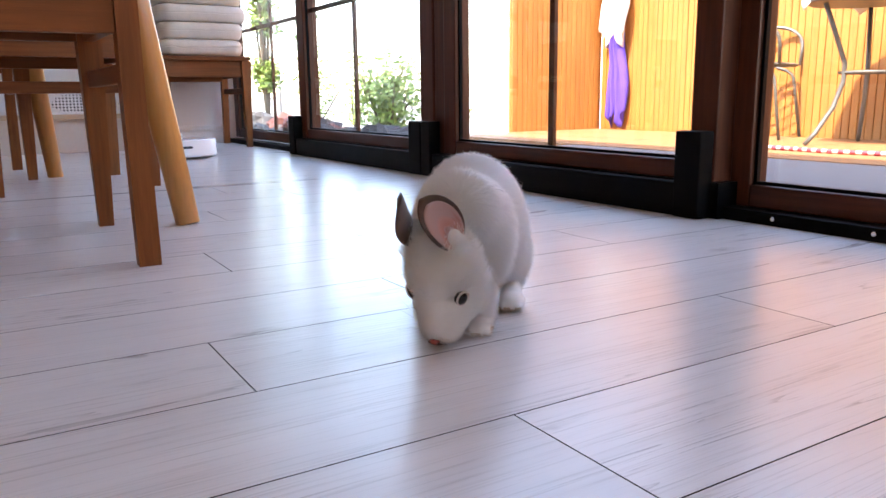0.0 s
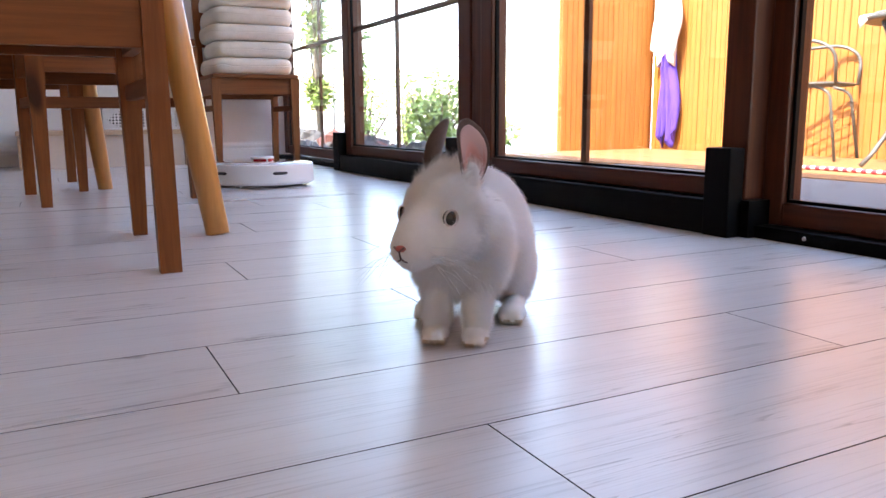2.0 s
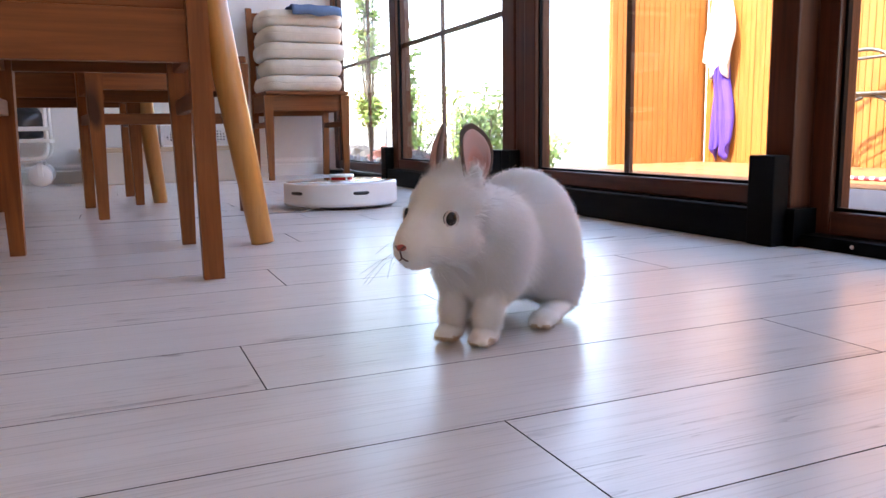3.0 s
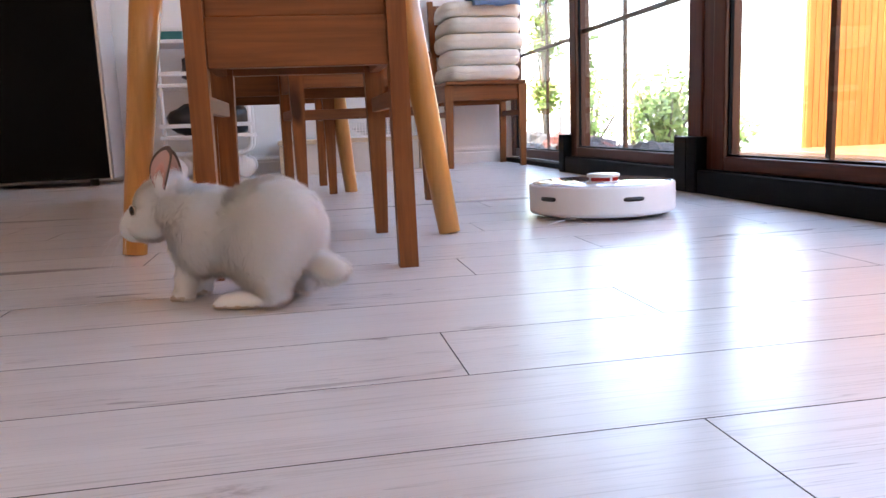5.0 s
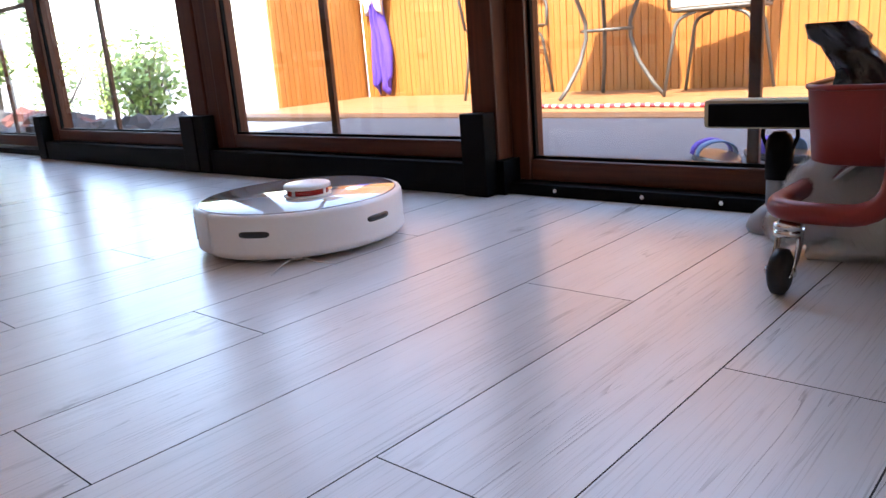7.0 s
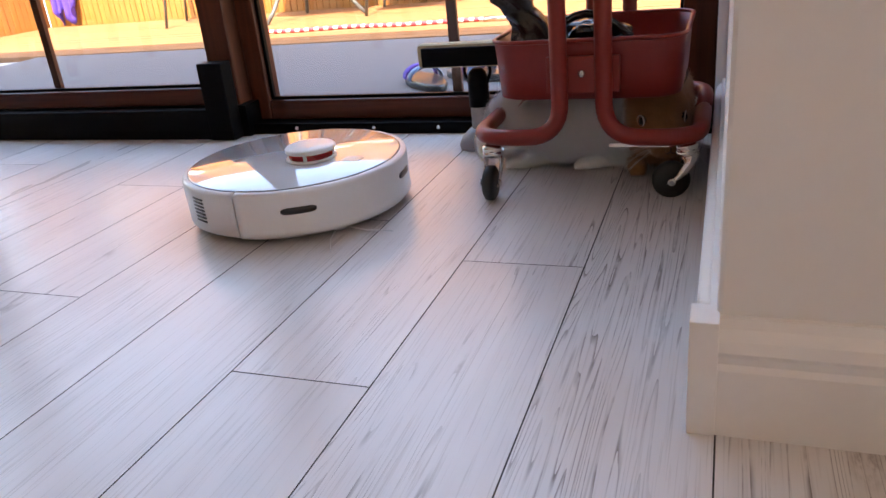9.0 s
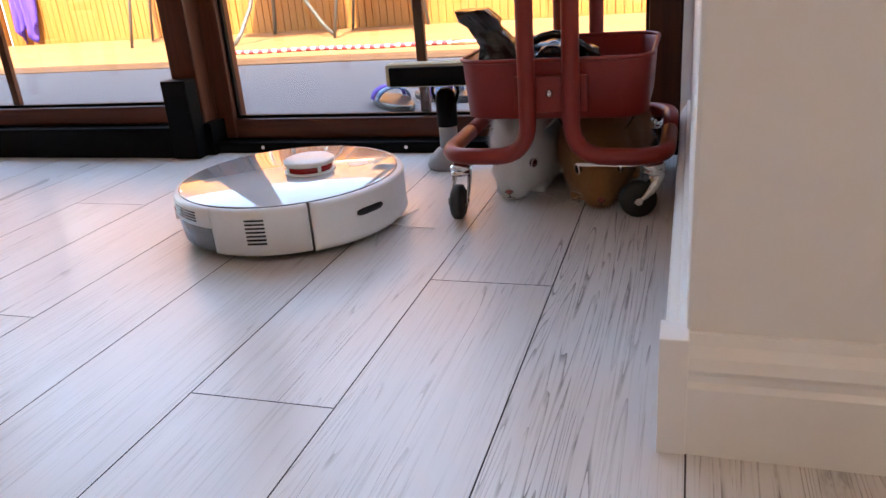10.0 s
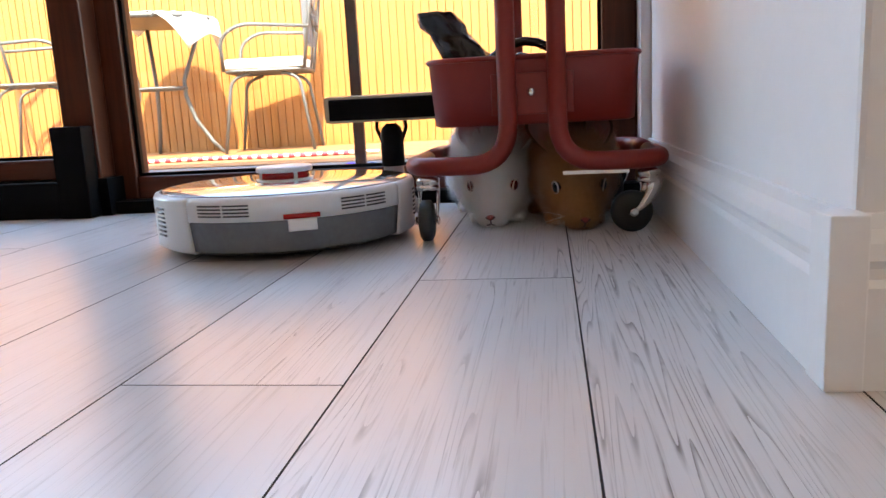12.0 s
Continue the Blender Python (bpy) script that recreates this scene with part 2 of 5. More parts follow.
WIRE = plain("galvanised_wire", (0.25, 0.25, 0.25), 0.5, 0.5)
FUR = fur_material("white_fur", (0.92, 0.905, 0.88), (0.87, 0.85, 0.82))
FUR_EAR = fur_material("brown_ear_fur", (0.13, 0.085, 0.065), (0.07, 0.045, 0.035))
FUR_PAW = fur_material("stained_paw_fur", (0.66, 0.54, 0.40), (0.50, 0.38, 0.25))
FUR_GINGER = fur_material("ginger_fur", (0.42, 0.21, 0.085), (0.27, 0.125, 0.05))
FUR_SABLE = fur_material("dark_brown_fur", (0.16, 0.085, 0.045), (0.09, 0.05, 0.03))
SKIN, skin_tree, skin_shader = material("pink_ear_skin", (0.47, 0.25, 0.21), 0.6)
reach = skin_tree.nodes.new("ShaderNodeVectorMath")
reach.operation = "LENGTH"
skin_tree.links.new(coords(skin_tree, (0, 75, 24)), reach.inputs[0])
vein = noise_tex(skin_tree, coords(skin_tree, (1, 130, 30)), 1.0, 3, 0.6)
skin_tree.links.new(mixed(skin_tree, ramp(skin_tree, reach.outputs["Value"], [(0.25, (0.44, 0.10, 0.08)), (0.9, (0.52, 0.27, 0.23)), (1.0, (0.45, 0.28, 0.25))]), (0.40, 0.13, 0.11), ramp(skin_tree, vein, [(0.60, (0, 0, 0)), (0.72, (0.6, 0.6, 0.6))])), skin_shader.inputs["Base Color"])
SKIN_LID = plain("pale_eyelid_skin", (0.62, 0.54, 0.50), 0.7, vary=0.15, size=60)
SKIN_DARK = plain("dark_lip_skin", (0.12, 0.06, 0.05), 0.7, vary=0.1, size=60)
EYE = plain("dark_eye", (0.012, 0.008, 0.007), 0.06, vary=0.1, relief=0)
EYE_RED = plain("ruby_eye", (0.1, 0.012, 0.012), 0.08, vary=0.1, relief=0)


# ---- mesh tools ----
def part(name, bm, mat, parent=None, label="", m=None, smooth=False):
    me = bpy.data.meshes.new(name)
    if len(bm.faces) < 3000:
        bmesh.ops.recalc_face_normals(bm, faces=bm.faces[:])
    bm.normal_update()
    if smooth:
        for f in bm.faces:
            f.smooth = True
    bm.to_mesh(me)
    bm.free()
    for one in (mat if isinstance(mat, (list, tuple)) else [mat]):
        me.materials.append(one)
    ob = new(name, me)
    ob.parent = parent
    if m is not None:
        ob.matrix_basis = m
    if label:
        tagged(ob, label)
    return ob


def thing(name, label, category, m=None, group="", kind=""):
    ob = new(name)
    if m is not None:
        ob.matrix_basis = m
    return tagged(ob, label, category, group, kind)


def box(x0, x1, y0, y1, z0, z1, bevel=0.0, bm=None, slot=0):
    out = bm or bmesh.new()
    vs = [out.verts.new(c) for c in ((x0, y0, z0), (x1, y0, z0), (x1, y1, z0), (x0, y1, z0), (x0, y0, z1), (x1, y0, z1), (x1, y1, z1), (x0, y1, z1))]
    fs = [out.faces.new([vs[i] for i in q]) for q in ((3, 2, 1, 0), (4, 5, 6, 7), (0, 1, 5, 4), (1, 2, 6, 5), (2, 3, 7, 6), (3, 0, 4, 7))]
    for f in fs:
        f.material_index = slot
    if bevel:
        bmesh.ops.bevel(out, geom=list({e for f in fs for e in f.edges}), offset=bevel, segments=2, affect="EDGES", profile=0.6)
    return out


def loft(rings, bm=None, caps=True, slot=0, closed=False):
    """Skin through rings of points, each ring with the same count."""
    out = bm or bmesh.new()
    rows = [[out.verts.new(p) for p in r] for r in rings]
    n = len(rows[0])
    pairs = list(zip(rows, rows[1:])) + ([(rows[-1], rows[0])] if closed else [])
    for a, c in pairs:
        for i in range(n):
            f = out.faces.new((a[i], a[(i + 1) % n], c[(i + 1) % n], c[i]))
            f.material_index, f.smooth = slot, True
    if caps and not closed:
        out.faces.new(rows[0][::-1]).material_index = slot
        out.faces.new(rows[-1]).material_index = slot
    return out


def ring(center, axis, r, n=12, r2=None, up=None):
    axis = Vector(axis).normalized()
    up = Vector(up or ((0, 0, 1) if abs(axis.z) < 0.9 else (1, 0, 0)))
    side = axis.cross(up).normalized()
    up = side.cross(axis)
    return [Vector(center) + side * (math.cos(a) * r) + up * (math.sin(a) * (r2 or r)) for a in [2 * math.pi * i / n for i in range(n)]]


def tube(points, r, n=10, bm=None, slot=0, taper=None, closed=False):
    pts = [Vector(p) for p in points]
    rings, side = [], None
    for i, p in enumerate(pts):
        a = pts[i - 1] if (i or closed) else p
        c = pts[(i + 1) % len(pts)] if (i + 1 < len(pts) or closed) else p
        axis = (c - a).normalized()
        if side is None:
            side = axis.cross(Vector((0, 0, 1)) if abs(axis.z) < 0.9 else Vector((1, 0, 0))).normalized()
        side = (side - axis * side.dot(axis)).normalized()
        up = side.cross(axis)
        rr = r if taper is None else r + (taper - r) * i / (len(pts) - 1)
        rings.append([p + side * (math.cos(k * 2 * math.pi / n) * rr) + up * (math.sin(k * 2 * math.pi / n) * rr) for k in range(n)])
    return loft(rings, bm, True, slot, closed)


def arc(points, r, steps=6):
    """A polyline with its inner corners rounded by r."""
    pts = [Vector(p) for p in points]
    out = [pts[0]]
    for a, p, c in zip(pts, pts[1:], pts[2:]):
        u, v = (a - p).normalized(), (c - p).normalized()
        d = min(r, (a - p).length * 0.5, (c - p).length * 0.5)
        s, e = p + u * d, p + v * d
        for k in range(steps + 1):
            t = k / steps
            out.append(s * (1 - t) ** 2 + p * 2 * t * (1 - t) + e * t ** 2)
    return out + [pts[-1]]


def lathe(profile, n=48, bm=None, slot=0, caps=True):
    return loft([[(r * math.cos(2 * math.pi * k / n), r * math.sin(2 * math.pi * k / n), z) for k in range(n)] for r, z in profile], bm, caps, slot)


def blob(center, radii, n=16, m=10, bm=None, slot=0, wobble=0.0, seed=0):
    rings = []
    for i in range(1, m):
        a = math.pi * i / m
        row = []
        for k in range(n):
            c = 2 * math.pi * k / n
            d = Vector((math.sin(a) * math.cos(c), math.sin(a) * math.sin(c), -math.cos(a)))
            s = 1 + wobble * noise.noise(d * 1.7 + Vector((seed * 3.1, 0, 0)))
            row.append(Vector(center) + Vector((d.x * radii[0], d.y * radii[1], d.z * radii[2])) * s)
        rings.append(row)
    return loft(rings, bm, True, slot)


# ---- room shell ----
def structure(name, bm, mat, label, category):
    return tagged(part(name, bm, mat), label, category, kind="structure")


X_GLASS, Y_FAR, CEILING = 1.19, 4.20, 2.3
structure("wall_far", box(-3.2, 1.295, Y_FAR, Y_FAR + 0.2, -0.02, CEILING), WALL, "white painted wall behind the dining table", "wall")
# Two walls out of view; cream chosen for the warm light they bounce.
structure("wall_left", box(-3.2, -3.0, -2.8, Y_FAR, -0.02, CEILING), CREAM, "unseen wall across the room, warm cream for bounce light", "wall")
structure("wall_back", box(-3.0, 1.45, -2.8, -2.6, -0.02, CEILING), CREAM, "unseen wall at the end of the room, warm cream for bounce light", "wall")
structure("wall_corner", box(0.345, 1.45, -0.9, -0.012, 0.0, CEILING, 0.004), WALL, "white painted wall corner beside the glass door", "wall")
# Ceiling and lintel are out of view; their height sets the patio's shade edge.
structure("ceiling", box(-3.2, 1.30, -2.8, Y_FAR + 0.2, CEILING, CEILING + 0.05), CEIL, "plain white ceiling", "ceiling")
structure("roof_edge", box(1.30, 1.46, -2.8, Y_FAR + 0.2, 2.16, CEILING + 0.04), RENDERED, "unseen white lintel above the glass doors, sized to shade the patio", "wall")
# Unseen wall; its opening is invented to let fill light and sky in.
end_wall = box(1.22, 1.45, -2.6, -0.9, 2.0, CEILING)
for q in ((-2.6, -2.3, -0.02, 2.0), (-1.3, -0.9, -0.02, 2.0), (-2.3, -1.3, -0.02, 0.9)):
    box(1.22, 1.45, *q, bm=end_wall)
structure("wall_fill_opening", end_wall, WALL, "unseen white wall past the corner, opening added for fill light", "wall")


def skirting(name, length, m, label):
    """A moulded skirting board: flat face, a step and a rounded lip on top; it runs along x and faces -y."""
    prof = [(0, 0), (-0.016, 0), (-0.016, 0.058), (-0.0125, 0.062), (-0.0125, 0.068), (-0.0155, 0.073), (-0.013, 0.082), (-0.007, 0.089), (-0.005, 0.097), (0, 0.097)]
    bm = loft([[(x, y, z) for y, z in prof] for x in (0, length)])
    for f in bm.faces:
        f.smooth = False
    ob = part(name, bm, SKIRT, m=m)
    return tagged(ob, label, "skirting board", kind="structure")


skirting("baseboard_far", 4.2, pose(-3.0, Y_FAR, 0), "white moulded skirting board along the far wall")
skirting("baseboard_side", 0.86, pose(1.218, -0.012, 0, 0, 0, 180), "white moulded skirting board along the wall")
skirting("baseboard_end", 0.88, pose(0.345, -0.014, 0, 0, 0, -90), "white moulded skirting board on the wall end")
structure("baseboard_block", box(0.327, 0.358, -0.0145, 0.0065, 0.0, 0.0985, 0.0012), SKIRT, "white square skirting corner block", "corner block")

# window strip: five sashes along the glass front
window = thing("window_front", "brown framed glass sliding doors with black tracks", "glass door", kind="structure")
part("threshold", box(1.205, 1.33, -0.01, Y_FAR, -0.02, 0.022, 0.002), BLACK, window, "black door threshold")


def sash(y0, y1, x, z0, munt_y, munt_z, stile=0.07, rail=0.045, depth=0.05):
    """One glazed leaf: two stiles, two rails, pane, thin glazing bars."""
    s = part("leaf", box(x, x + depth, y0, y0 + stile, z0, 2.16, 0.004), FRAME, window)
    part("stile", box(x, x + depth, y1 - stile, y1, z0, 2.16, 0.004), FRAME, s)
    part("bottom_rail", box(x + 0.001, x + depth, y0 + stile, y1 - stile, z0, z0 + rail, 0.004), FRAME_Y, s)
    part("top_rail", box(x + 0.001, x + depth, y0 + stile, y1 - stile, 2.09, 2.16, 0.004), FRAME_Y, s)
    g = part("pane", box(x + 0.022, x + 0.028, y0 + stile, y1 - stile, z0 + rail, 2.09), GLASS, s)
    g.visible_shadow = False
    bead = bmesh.new()
    for a, c in ((y0 + stile, y0 + stile + 0.006), (y1 - stile - 0.006, y1 - stile)):
        box(x + 0.012, x + 0.0215, a, c, z0 + rail, 2.09, bm=bead)
    box(x + 0.012, x + 0.0215, y0 + stile, y1 - stile, z0 + rail, z0 + rail + 0.006, bm=bead)
    part("gasket", bead, BLACK, s)
    for y in munt_y:
        part("glazing_bar", box(x + 0.0285, x + 0.040, y - 0.010, y + 0.010, z0 + rail, 2.09, 0.002), FRAME, s)
    for z in munt_z:
        part("glazing_bar", box(x + 0.0285, x + 0.0395, y0 + stile, y1 - stile, z - 0.009, z + 0.009, 0.002), FRAME_Y, s)
    return s


sash(0.005, 0.976, 1.241, 0.022, (0.495,), (1.1,), 0.057, 0.042)
sash(0.958, 1.925, X_GLASS, 0.068, (1.475,), (1.1,), 0.062, 0.038)
sash(1.985, 3.085, X_GLASS, 0.068, (2.59,), (0.575, 1.1), 0.078, 0.038)
sash(3.09, Y_FAR - 0.02, 1.235, 0.03, (3.62,), (0.575, 1.1), 0.07, 0.045)
for y0, y1 in ((0.965, 1.945), (2.0, 3.09)):
    part("track_cover", box(1.158, 1.186, y0, y1, 0.0, 0.066, 0.004), BLACK, window, "black lower track cover")
for y0, y1, z1 in ((0.962, 1.022, 0.163), (1.947, 1.998, 0.160), (2.002, 2.075, 0.160), (3.06, 3.125, 0.160)):
    part("corner_cover", box(1.152, 1.189, y0, y1, 0.0, z1, 0.003), BLACK, window, "black plastic corner cover")
part("sill", box(1.1865, 1.2045, 0.945, 3.09, 0.0, 0.0675), BLACK, window)
part("sill", box(1.2046, 1.2405, 0.945, 3.09, 0.0225, 0.0675), BLACK, window)
part("post", box(1.195, 1.26, 1.927, 1.983, 0.0, 2.16, 0.003), FRAME, window)
for y in (0.84, 0.66, 0.52):
    sc = lathe([(0.0045, 0), (0.0045, 0.001), (0.003, 0.002)], 12)
    part("screw", sc, CHROME, window, m=pose(1.2045, y, 0.012, 0, -90, 0))
part("jamb", box(1.19, 1.30, -0.012, 0.0045, 0.0, 2.16), SKIRT, window, "white door jamb")
bm = box(1.160, 1.20, 1.04, 1.17, -0.001, 0.003)
part("floor_strip", bm, CHROME, window, "small metal floor strip")

# ---- outside ----
structure("ground", box(-1500, 1500, -1500, 1500, -0.4, -0.16), GRASS, "lawn and bare soil of the garden", "ground")
structure("pavement", box(1.36, 4.06, -4, 4.45, -0.14, -0.045), CONCRETE, "pale concrete patio", "patio")
structure("garden_path", box(1.36, 300.0, 4.46, 900.0, -0.155, -0.10), GRAVEL, "sunlit pale gravel of the garden", "paving")
rug = tagged(part("outdoor_rug", box(1.40, 2.70, -1.2, 3.1, -0.044, -0.024, 0.004), RUG), "flat grey woven outdoor rug on the patio", "rug")

# deck boards
deck = thing("deck", "orange-brown wooden deck boards before the fence", "deck", kind="structure")
random.seed(4)
for i in range(15):
    x = 2.705 + i * 0.09
    part("plank", box(x, x + 0.083, -3.0, 4.40, -0.044, -0.02 + random.uniform(-0.001, 0.001), 0.002), DECK, deck)

# fence of upright boards, in two runs
fence = thing("fence_long", "orange stained vertical board fence in the sun", "fence", kind="structure")
part("backing", box(4.105, 4.13, -3.2, 4.42, -0.1, 2.1), FENCE, fence)
board = box(-0.012, 0.0, -0.0203, 0.0203, -0.03, 2.1, 0.003)
board_mesh = part("board", board, FENCE, fence, m=pose(4.104, 4.38, 0))
for i in range(1, 168):
    b = new("board", board_mesh.data)
    b.parent = fence
    b.matrix_basis = pose(4.104 + random.uniform(-0.002, 0.002), 4.38 - i * 0.0443, random.uniform(-0.004, 0.004))
side = thing("fence_return", "short return of the orange stained board fence", "fence", kind="structure")
part("backing", box(3.26, 4.10, 4.425, 4.45, -0.1, 2.1), FENCE, side)
for i in range(18):
    b = new("board", board_mesh.data)
    b.parent = side
    b.matrix_basis = pose(3.285 + i * 0.0443, 4.424 - random.uniform(0, 0.003), 0, 0, 0, 90)


def shrub(name, label, x, y, z, height, spread, leaves, mat, seed, size=0.045, stems=7):
    rnd = random.Random(seed)
    ob = thing(name, label, "shrub", pose(x, y, z))
    bm = bmesh.new()
    tips = []
    for i in range(stems):
        a = rnd.uniform(0, 6.28)
        out = rnd.uniform(0.15, 1.0) * spread
        top = Vector((math.cos(a) * out, math.sin(a) * out, height * rnd.uniform(0.55, 1.0)))
        mid = top * 0.5 + Vector((rnd.uniform(-0.05, 0.05), rnd.uniform(-0.05, 0.05), 0.05))
        pts = [Vector((0, 0, 0)) * (1 - t) ** 2 + mid * 2 * t * (1 - t) + top * t ** 2 for t in (0, 0.25, 0.5, 0.75, 1)]
        tube(pts, 0.012, 6, bm, 0, 0.003)
        tips += pts[1:]
    part("stem", bm, BARK, ob)
    bm = bmesh.new()
    for i in range(leaves):
        p = rnd.choice(tips) + Vector((rnd.gauss(0, 1), rnd.gauss(0, 1), rnd.gauss(0, 0.8))) * spread * 0.24
        if p.z < 0.02:
            p.z = rnd.uniform(0.02, 0.2)
        d = Vector((rnd.gauss(0, 1), rnd.gauss(0, 1), rnd.gauss(0, 0.7))).normalized()
        e = d.orthogonal().normalized() * size * 0.3
        s = size * rnd.uniform(0.6, 1.3)
        v = [bm.verts.new(q) for q in (p, p + d * s * 0.5 + e, p + d * s, p + d * s * 0.5 - e)]
        bm.faces.new(v)
    crown = part("crown", bm, mat, ob)
    return ob


shrub("shrub", "bright green leafy garden shrub beside the rocks", 2.45, 4.75, -0.10, 0.58, 0.26, 1500, LEAF, 1, 0.05, 12)
shrub("shrub", "thin young sapling with sparse leaves", 3.02, 6.5, -0.10, 0.62, 0.16, 420, LEAF, 2, 0.045, 6)
shrub("shrub", "pale green shrub in the garden", 2.9, 7.2, -0.10, 0.8, 0.4, 620, LEAF, 5, 0.05, 8)
shrub("shrub", "low green plants at the edge of the deck", 3.2, 5.2, -0.10, 0.30, 0.16, 420, LEAF, 3, 0.05, 9)
shrub("shrub", "tall green bush by the house wall", 2.2, 6.5, -0.10, 2.4, 0.17, 3000, LEAF, 7, 0.055, 14)
shrub("shrub", "slender green climbing plant in the garden", 2.62, 6.6, -0.10, 1.35, 0.09, 1100, LEAF, 8, 0.05, 9)

structure("rock_bed", box(1.40, 2.15, 4.47, 8.0, -0.0995, -0.03, 0.02), GRASS, "dark soil bed under the garden rocks", "soil bed")
random.seed(12)
for i in range(46):
    y = 3.35 + (i // 2) * 0.17 + random.uniform(-0.05, 0.05)
    r = random.uniform(0.07, 0.13)
    x = (1.56 if i % 2 else 1.82) + random.uniform(-0.07, 0.07)
    bm = blob((0, 0, r * 0.6), (r, r * random.uniform(0.8, 1.2), r * 0.72), 10, 7, None, 0, 0.6, i)
    for f in bm.faces:
        f.smooth = False
    tagged(part("rock", bm, ROCK_RED if i % 6 == 4 else ROCK, m=pose(x, y, -0.05 if y < 4.4 else -0.035, 0, 0, random.uniform(0, 360))), "rough rock in the garden border", "rock", "rocks of the garden border")

wires = thing("wire_fence", "thin wire garden fence on slim posts", "fence")
for x in (1.4, 3.2, 5.0):
    part("post", tube([(x, 9.0, -0.16), (x, 9.0, 1.1)], 0.018, 8), WIRE, wires)
for i in range(6):
    z = 0.05 + i * 0.19
    part("wire", tube([(1.4 + k * 0.6, 9.0, z - 0.02 * math.sin(math.pi * ((k % 3) / 3))) for k in range(7)], 0.005, 5), WIRE, wires)


# ---- patio furniture ----
def spiral(c, r, turns, n, plane):
    out = []
    for k in range(n + 1):
        a = turns * 2 * math.pi * k / n
        q = r * (1 - 0.75 * k / n)
        u, v = q * math.cos(a), q * math.sin(a)
        out.append(Vector(c) + (Vector((u, 0, v)) if plane == "x" else Vector((0, u, v))))
    return out


def patio_chair(m, label, pad):
    """Wrought steel armchair; it faces +x, its back at -x, seat 0.40 high."""
    ob = thing("patio_chair", label, "chair", m, "patio chairs")
    seat = tube(arc([(0.2, -0.2, 0.4), (0.2, 0.2, 0.4), (-0.2, 0.18, 0.4), (-0.2, -0.18, 0.4), (0.2, -0.2, 0.4)], 0.08), 0.009, 8)
    for k in range(-4, 5):
        tube([(0.195, k * 0.04, 0.4), (-0.195, k * 0.038, 0.4)], 0.004, 6, seat)
    part("seat", seat, STEEL, ob)
    for sx, sy in ((0.18, 0.18), (0.18, -0.18), (-0.17, 0.17), (-0.17, -0.17)):
        part("leg", tube(arc([(sx * 0.45, sy, 0.39), (sx * 0.95, sy * 1.02, 0.36), (sx * 1.25, sy * 1.15, 0.0)], 0.1), 0.0085, 8), STEEL, ob)
    part("back_frame", tube(arc([(-0.19, -0.18, 0.4), (-0.25, -0.19, 0.78), (-0.27, 0, 0.92), (-0.25, 0.19, 0.78), (-0.19, 0.18, 0.4)], 0.14), 0.009, 8), STEEL, ob)
    scroll = tube(spiral((-0.235, 0.075, 0.66), 0.07, 1.6, 26, "y"), 0.006, 6)
    tube(spiral((-0.235, -0.075, 0.66), -0.07, 1.6, 26, "y"), 0.006, 6, scroll)
    tube([(-0.2, 0, 0.4), (-0.235, 0, 0.66), (-0.265, 0, 0.9)], 0.006, 6, scroll)
    part("scroll", scroll, STEEL, ob)
    for s in (1, -1):
        part("armrest", tube(arc([(-0.225, s * 0.19, 0.6), (0.1, s * 0.23, 0.62), (0.2, s * 0.23, 0.56), (0.2, s * 0.2, 0.4)], 0.07), 0.009, 8), STEEL, ob)
    if pad:
        bm = box(-0.19, 0.2, -0.19, 0.19, 0.409, 0.46, 0.02)
        part("seat_pad", bm, LINEN, ob, "white seat cushion")
        part("back_pad", box(-0.222, -0.19, -0.13, 0.13, 0.52, 0.8, 0.012), RUG, ob, "grey back cushion")
    return ob


patio_chair(pose(3.79, 1.56, -0.02, 0, 0, 100), "grey wrought steel patio chair with white cushion", True)
other = patio_chair(pose(3.80, 2.87, -0.02, 0, 0, -70), "grey wrought steel patio chair with scrolled back", False)
table = thing("patio_table", "round grey steel patio table with a draped cloth", "table", pose(3.67, 2.12, -0.02))
part("tabletop", lathe([(0.29, 0.66), (0.30, 0.665), (0.30, 0.68), (0.29, 0.685)], 40), STEEL, table)
for k in range(3):
    a = radians(35 + 120 * k)
    ca, sa = math.cos(a), math.sin(a)
    part("leg", tube([(ca * r, sa * r, z) for r, z in ((0.25, 0.655), (0.19, 0.52), (0.13, 0.38), (0.13, 0.3), (0.17, 0.18), (0.25, 0.06), (0.30, 0.006))], 0.011, 8), STEEL, table)
part("brace", tube([(0.13 * math.cos(k * 0.5236), 0.13 * math.sin(k * 0.5236), 0.34) for k in range(12)], 0.008, 8, closed=True), STEEL, table)
cloth = bmesh.new()
rows = []
for i in range(13):
    row = []
    for j in range(15):
        x, y = -0.27 + i * 0.045, -0.40 + j * 0.046
        over = max(0.0, math.hypot(x, y) - 0.30)
        p = Vector((x, y))
        if over:
            p = p.normalized() * (0.305 + over * 0.12 + 0.012 * math.sin(9 * math.atan2(y, x)))
        row.append(cloth.verts.new((p.x, p.y, 0.691 - over * 0.95 + 0.004 * noise.noise((x * 9, y * 9, 1)))))
    rows.append(row)
for a, c in zip(rows, rows[1:]):
    for j in range(14):
        cloth.faces.new((a[j], a[j + 1], c[j + 1], c[j])).smooth = True
cl = part("tablecloth", cloth, LINEN, m=pose(3.67, 2.12, -0.02))
tagged(cl, "crumpled white cloth on the patio table", "cloth")
cl.modifiers.new("thick", "SOLIDIFY").thickness = 0.003

